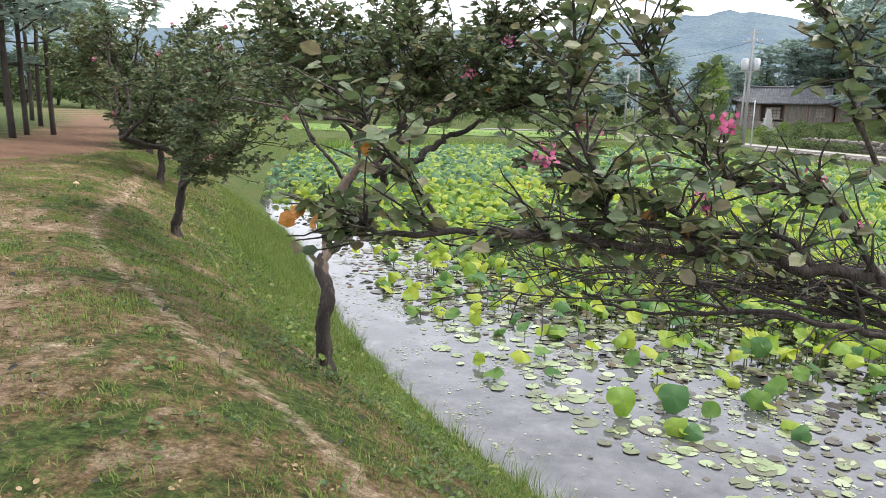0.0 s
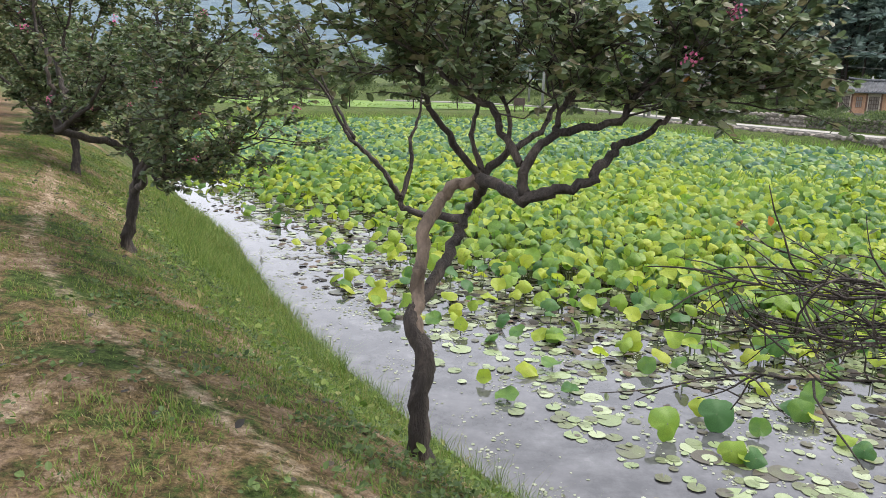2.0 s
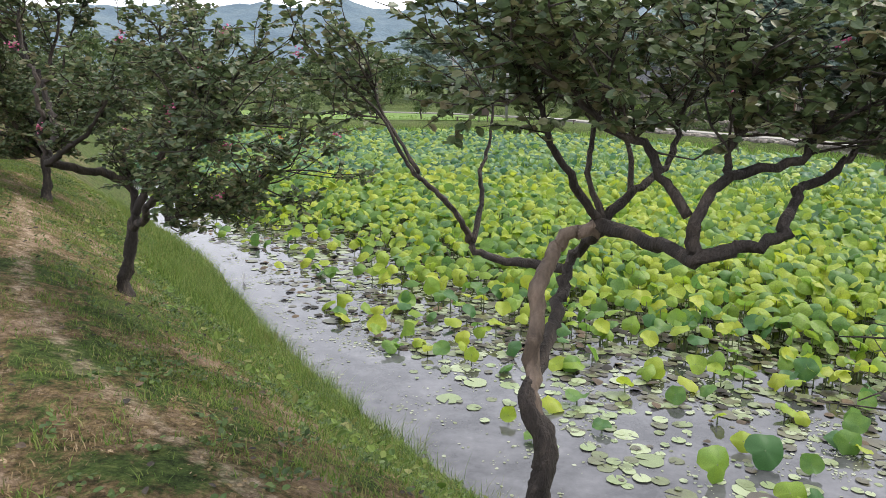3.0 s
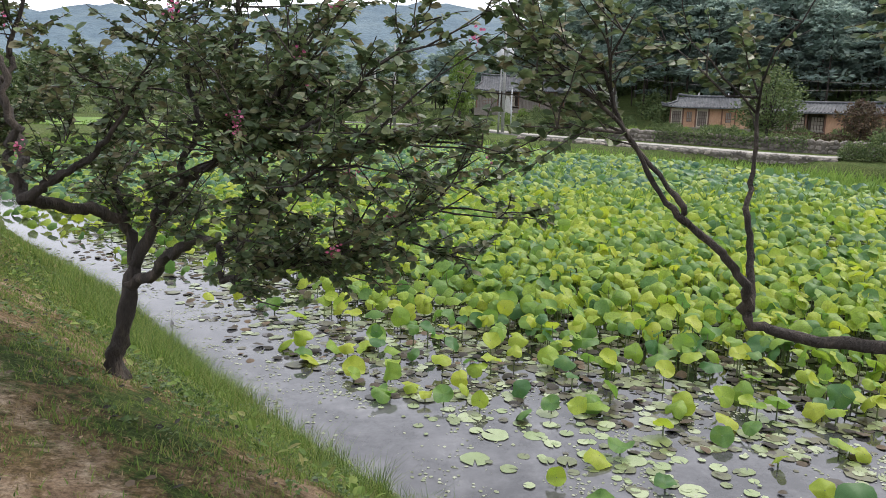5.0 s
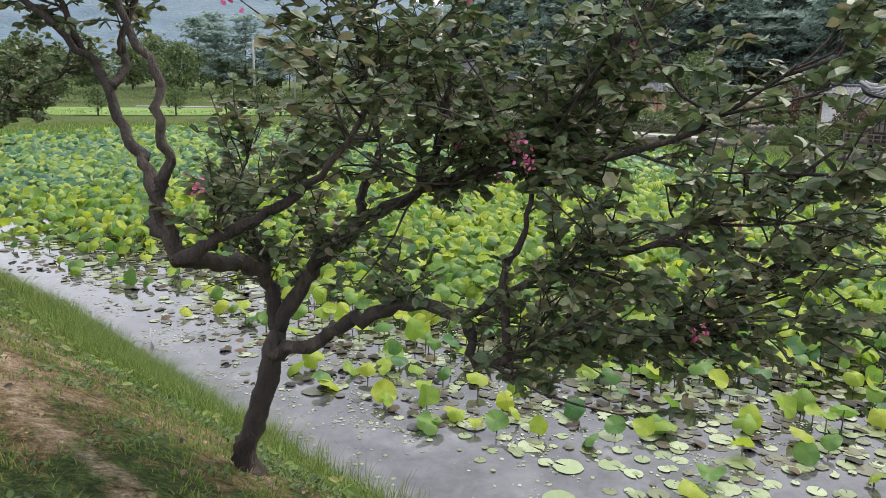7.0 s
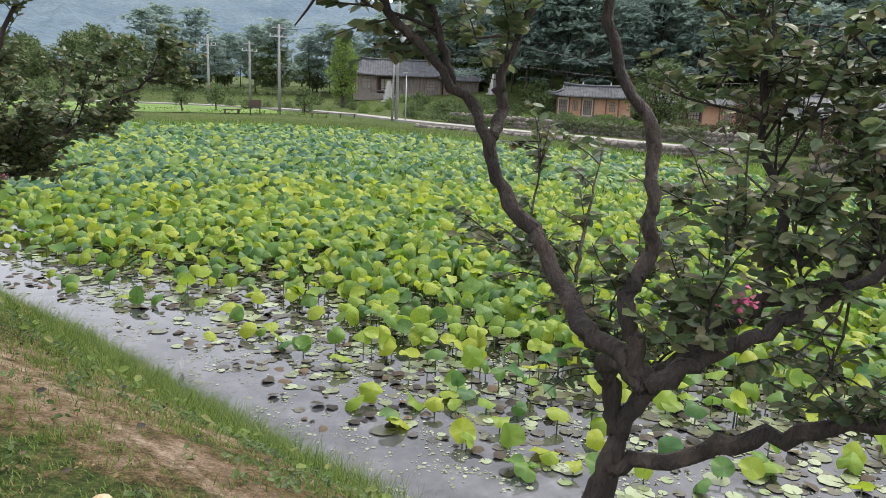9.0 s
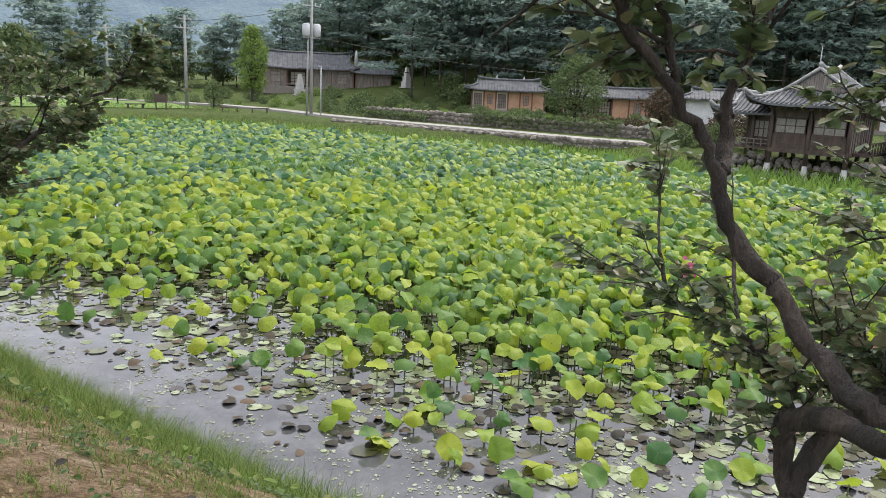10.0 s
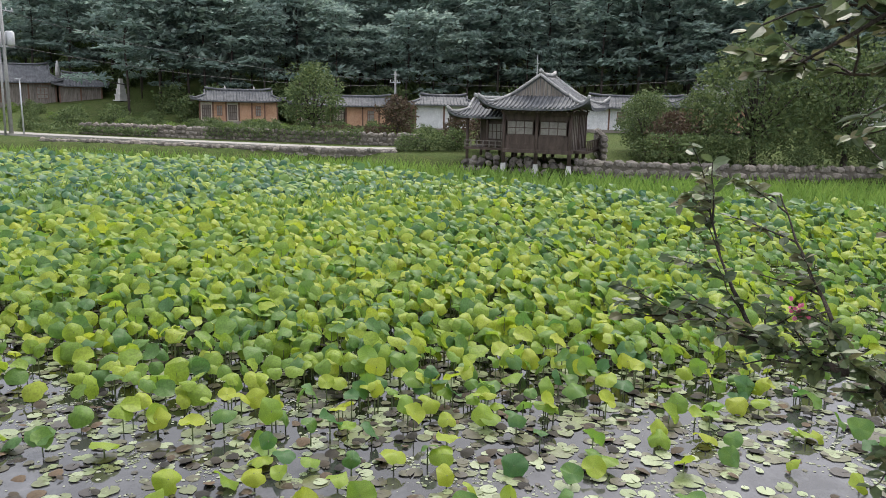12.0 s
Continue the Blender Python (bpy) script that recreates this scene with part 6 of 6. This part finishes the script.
hedge([(-30, 104), (0, 108), (25, 106)], 1.8, 1.5, "overgrown hedge behind the fields", BROAD, 60)

# bright mown lawn strip on the far left shore
lawn = Pile()
lx = [-40 + 2.0 * i for i in range(31)]
for i in range(30):
    for j in range(8):
        xa, xb, ya, yb = lx[i], lx[i + 1], 84 + 1.6 * j, 84 + 1.6 * (j + 1)
        lawn.add([(x, y, height(x, y) + 0.06) for x, y in ((xa, ya), (xb, ya), (xb, yb), (xa, yb))], [(0, 1, 2, 3)])
tagged(new("lawn", lawn.done("lawn", REED)), "bright mown lawn beyond the pond", "lawn", kind="structure")


# ---- poles, wires, signs ----
def utility_pole(x, y, h, transformer, label):
    x, y = village(x, y)
    p = thing("utility_pole", label, "utility pole", (x, y, height(x, y) - 0.1))
    part("mast", Pile().tube([(0, 0, 0), (0, 0, h)], [0.17, 0.11], 10).done("mast", POLE_MAT, True), p)
    part("crossarm", Pile().box(-1.0, 1.0, -0.05, 0.05, h - 1.25, h - 1.15).done("crossarm", METAL), p)
    part("crossarm", Pile().box(-0.7, 0.7, -0.05, 0.05, h - 0.4, h - 0.31).done("crossarm", METAL), p)
    for s in (-0.9, -0.4, 0.4, 0.9):
        part("insulator", Pile().tube([(s, 0, h - 1.15), (s, 0, h - 0.95)], [0.05, 0.035], 6).done("insulator", WHITE, True), p)
    if transformer:
        for s in (-0.55, 0.55):
            part("transformer", Pile().tube([(s, 0, h - 4.0), (s, 0, h - 3.9), (s, 0, h - 2.9), (s, 0, h - 2.8)], [0.3, 0.36, 0.36, 0.2], 12).done("transformer", METAL, True), p, "light grey transformer can")
        part("bracket", Pile().box(-0.9, 0.9, -0.08, 0.08, h - 4.12, h - 4.0).done("bracket", METAL), p)
        part("stay_pole", Pile().tube([(-0.45, 0.1, 0), (-0.3, 0.1, h - 4.2)], [0.1, 0.08], 8).done("stay_pole", POLE_MAT, True), p)
    return p


utility_pole(26.4, 75.3, 11.4, True, "concrete utility pole with two transformer cans")
utility_pole(17.3, 84.1, 9.0, False, "plain concrete utility pole on the lawn")
utility_pole(13.6, 100.0, 8.0, False, "plain concrete utility pole beyond the lane")
utility_pole(19.5, 104.0, 7.6, False, "plain concrete utility pole beyond the lane")
utility_pole(62.5, 62.5, 6.0, False, "short utility pole behind the clay house")
lamp = thing("lamp_post", "slim grey lamp post beside the lane", "lamp post", (*village(26.7, 73.9), height(*village(26.7, 73.9))))
part("mast", Pile().tube([(0, 0, 0), (0, 0, 4.6)], [0.07, 0.05], 8).done("mast", METAL, True), lamp)
part("head", Pile().box(-0.35, 0.1, -0.08, 0.08, 4.6, 4.7).done("head", METAL), lamp)


def wire(a, b, sag, label):
    a, b = ((*village(p[0], p[1]), p[2]) for p in (a, b))
    pts = [Vector(a).lerp(Vector(b), t / 24) - Vector((0, 0, sag * 4 * (t / 24) * (1 - t / 24))) for t in range(25)]
    tagged(new("overhead_cable", Pile().tube(pts, [0.022] * 25, 4).done("overhead_cable", WIRE)), label, "cable", "overhead cables")


ztop = height(*village(26.4, 75.3))
wire((26.4, 75.3, ztop + 10.1), (62.5, 62.5, 7.4), 1.2, "thin black overhead cable above the village")
wire((26.4, 75.3, ztop + 7.4), (62.5, 62.5, 6.8), 1.0, "thin black overhead cable above the village")
wire((62.5, 62.5, 7.4), (72, 28, 8.2), 0.9, "thin black overhead cable above the village")
wire((26.4, 75.3, ztop + 10.1), (17.3, 84.1, 10.0), 0.3, "thin black overhead cable between the poles")

board = thing("notice_board", "dark wooden notice board on two posts", "sign", (*village(14.5, 82.9), height(*village(14.5, 82.9))), 10)
part("panel", Pile().box(-0.65, 0.65, -0.05, 0.05, 0.75, 1.5).done("panel", WOOD), board)
for s in (-0.5, 0.5):
    part("leg", Pile().box(s - 0.05, s + 0.05, -0.04, 0.04, -0.1, 0.75).done("leg", WOOD), board)
for x, y, t in ((12.6, 84.6, 5), (20.2, 80.2, -15), (22.8, 79.2, -20)):
    be = thing("park_bench", "low backless wooden bench on the lawn", "bench", (*village(x, y), height(*village(x, y))), t, "benches on the lawn")
    part("seat", Pile().box(-0.9, 0.9, -0.2, 0.2, 0.38, 0.45).done("seat", WOOD), be)
    for s in (-0.7, 0.7):
        part("leg", Pile().box(s - 0.06, s + 0.06, -0.18, 0.18, -0.05, 0.38).done("leg", WOOD), be)
mast = thing("antenna_mast", "thin pale antenna mast behind the pavilion roof", "mast", (*village(41.6, 34.2), 2.0))
part("rod", Pile().tube([(0, 0, 0), (0, 0, 6.5)], [0.05, 0.03], 6).done("rod", METAL), mast)
part("crosspiece", Pile().box(-0.35, 0.35, -0.02, 0.02, 5.9, 5.94).done("crosspiece", METAL), mast)

# ---- small things on the near bank ----
mx, my = -5.55, 10.3
mush = thing("mushroom", "tan capped mushroom in the bank grass", "mushroom", (mx, my, height(mx, my)))
part("stem", Pile().tube([(0, 0, -0.02), (0, 0, 0.07)], [0.016, 0.012], 8).done("stem", CREAM, True), mush)
part("cap", Pile().tube([(0, 0, 0.055), (0, 0, 0.062), (0, 0, 0.085), (0, 0, 0.10)], [0.05, 0.055, 0.04, 0.01], 12).done("cap", CAP, True), mush)
petal = tagged(new("fallen_petal", mesh("fallen_petal", [(0, 0, 0), (0.06, 0.03, 0.12), (0.02, 0.05, 0.3), (-0.03, 0.0, 0.16)], [(0, 1, 2, 3)], WHITE)), "white curled lotus petal standing in the water", "petal")
petal.matrix_basis = pose(-3.3, 20.3, -0.02)
petal.data.materials[0] = WHITE
g = np.random.default_rng(5)
n = 900
x, y = g.uniform(-8, 2, n), g.uniform(0, 18, n)
z, inland, _ = land(x, y)
k = (inland > 1.2) & (inland < 7)
x, y, z = x[k], y[k], z[k]
v, f = scatter(LEAF_V, LEAF_F, np.stack([x, y, z + 0.035], 1), frames(np.stack([g.normal(0, 1, len(x)), g.normal(0, 1, len(x)), g.normal(0, 0.2, len(x))], 1), g.uniform(-0.5, 0.5, len(x))), g.uniform(0.03, 0.07, len(x))[:, None])
tagged(new("fallen_leaves", mesh("fallen_leaves", v, f, DEAD)), "brown fallen leaves scattered on the bank", "leaves", kind="stuff")
# broad-leaved weeds where the bank meets the water
n = 5200
x, y = g.uniform(-8, 4, n), g.uniform(4, 22, n)
z, inland, _ = land(x, y)
k = (inland > 0.2) & (inland < 3.2) & (g.random(n) < patchy(x, y, 2.3))
x, y, z = x[k], y[k], z[k]
d = np.stack([g.normal(0, 1, len(x)), g.normal(0, 1, len(x)), g.uniform(0.1, 0.9, len(x))], 1)
v, f = scatter(LEAF_V, LEAF_F, np.stack([x, y, z + g.uniform(0.03, 0.14, len(x))], 1), frames(d, g.uniform(-0.6, 0.6, len(x))), g.uniform(0.05, 0.12, len(x))[:, None])
tagged(new("bank_weeds", mesh("bank_weeds", v, f, GRASS)), "broad-leaved green weeds low on the bank", "weeds", kind="stuff")
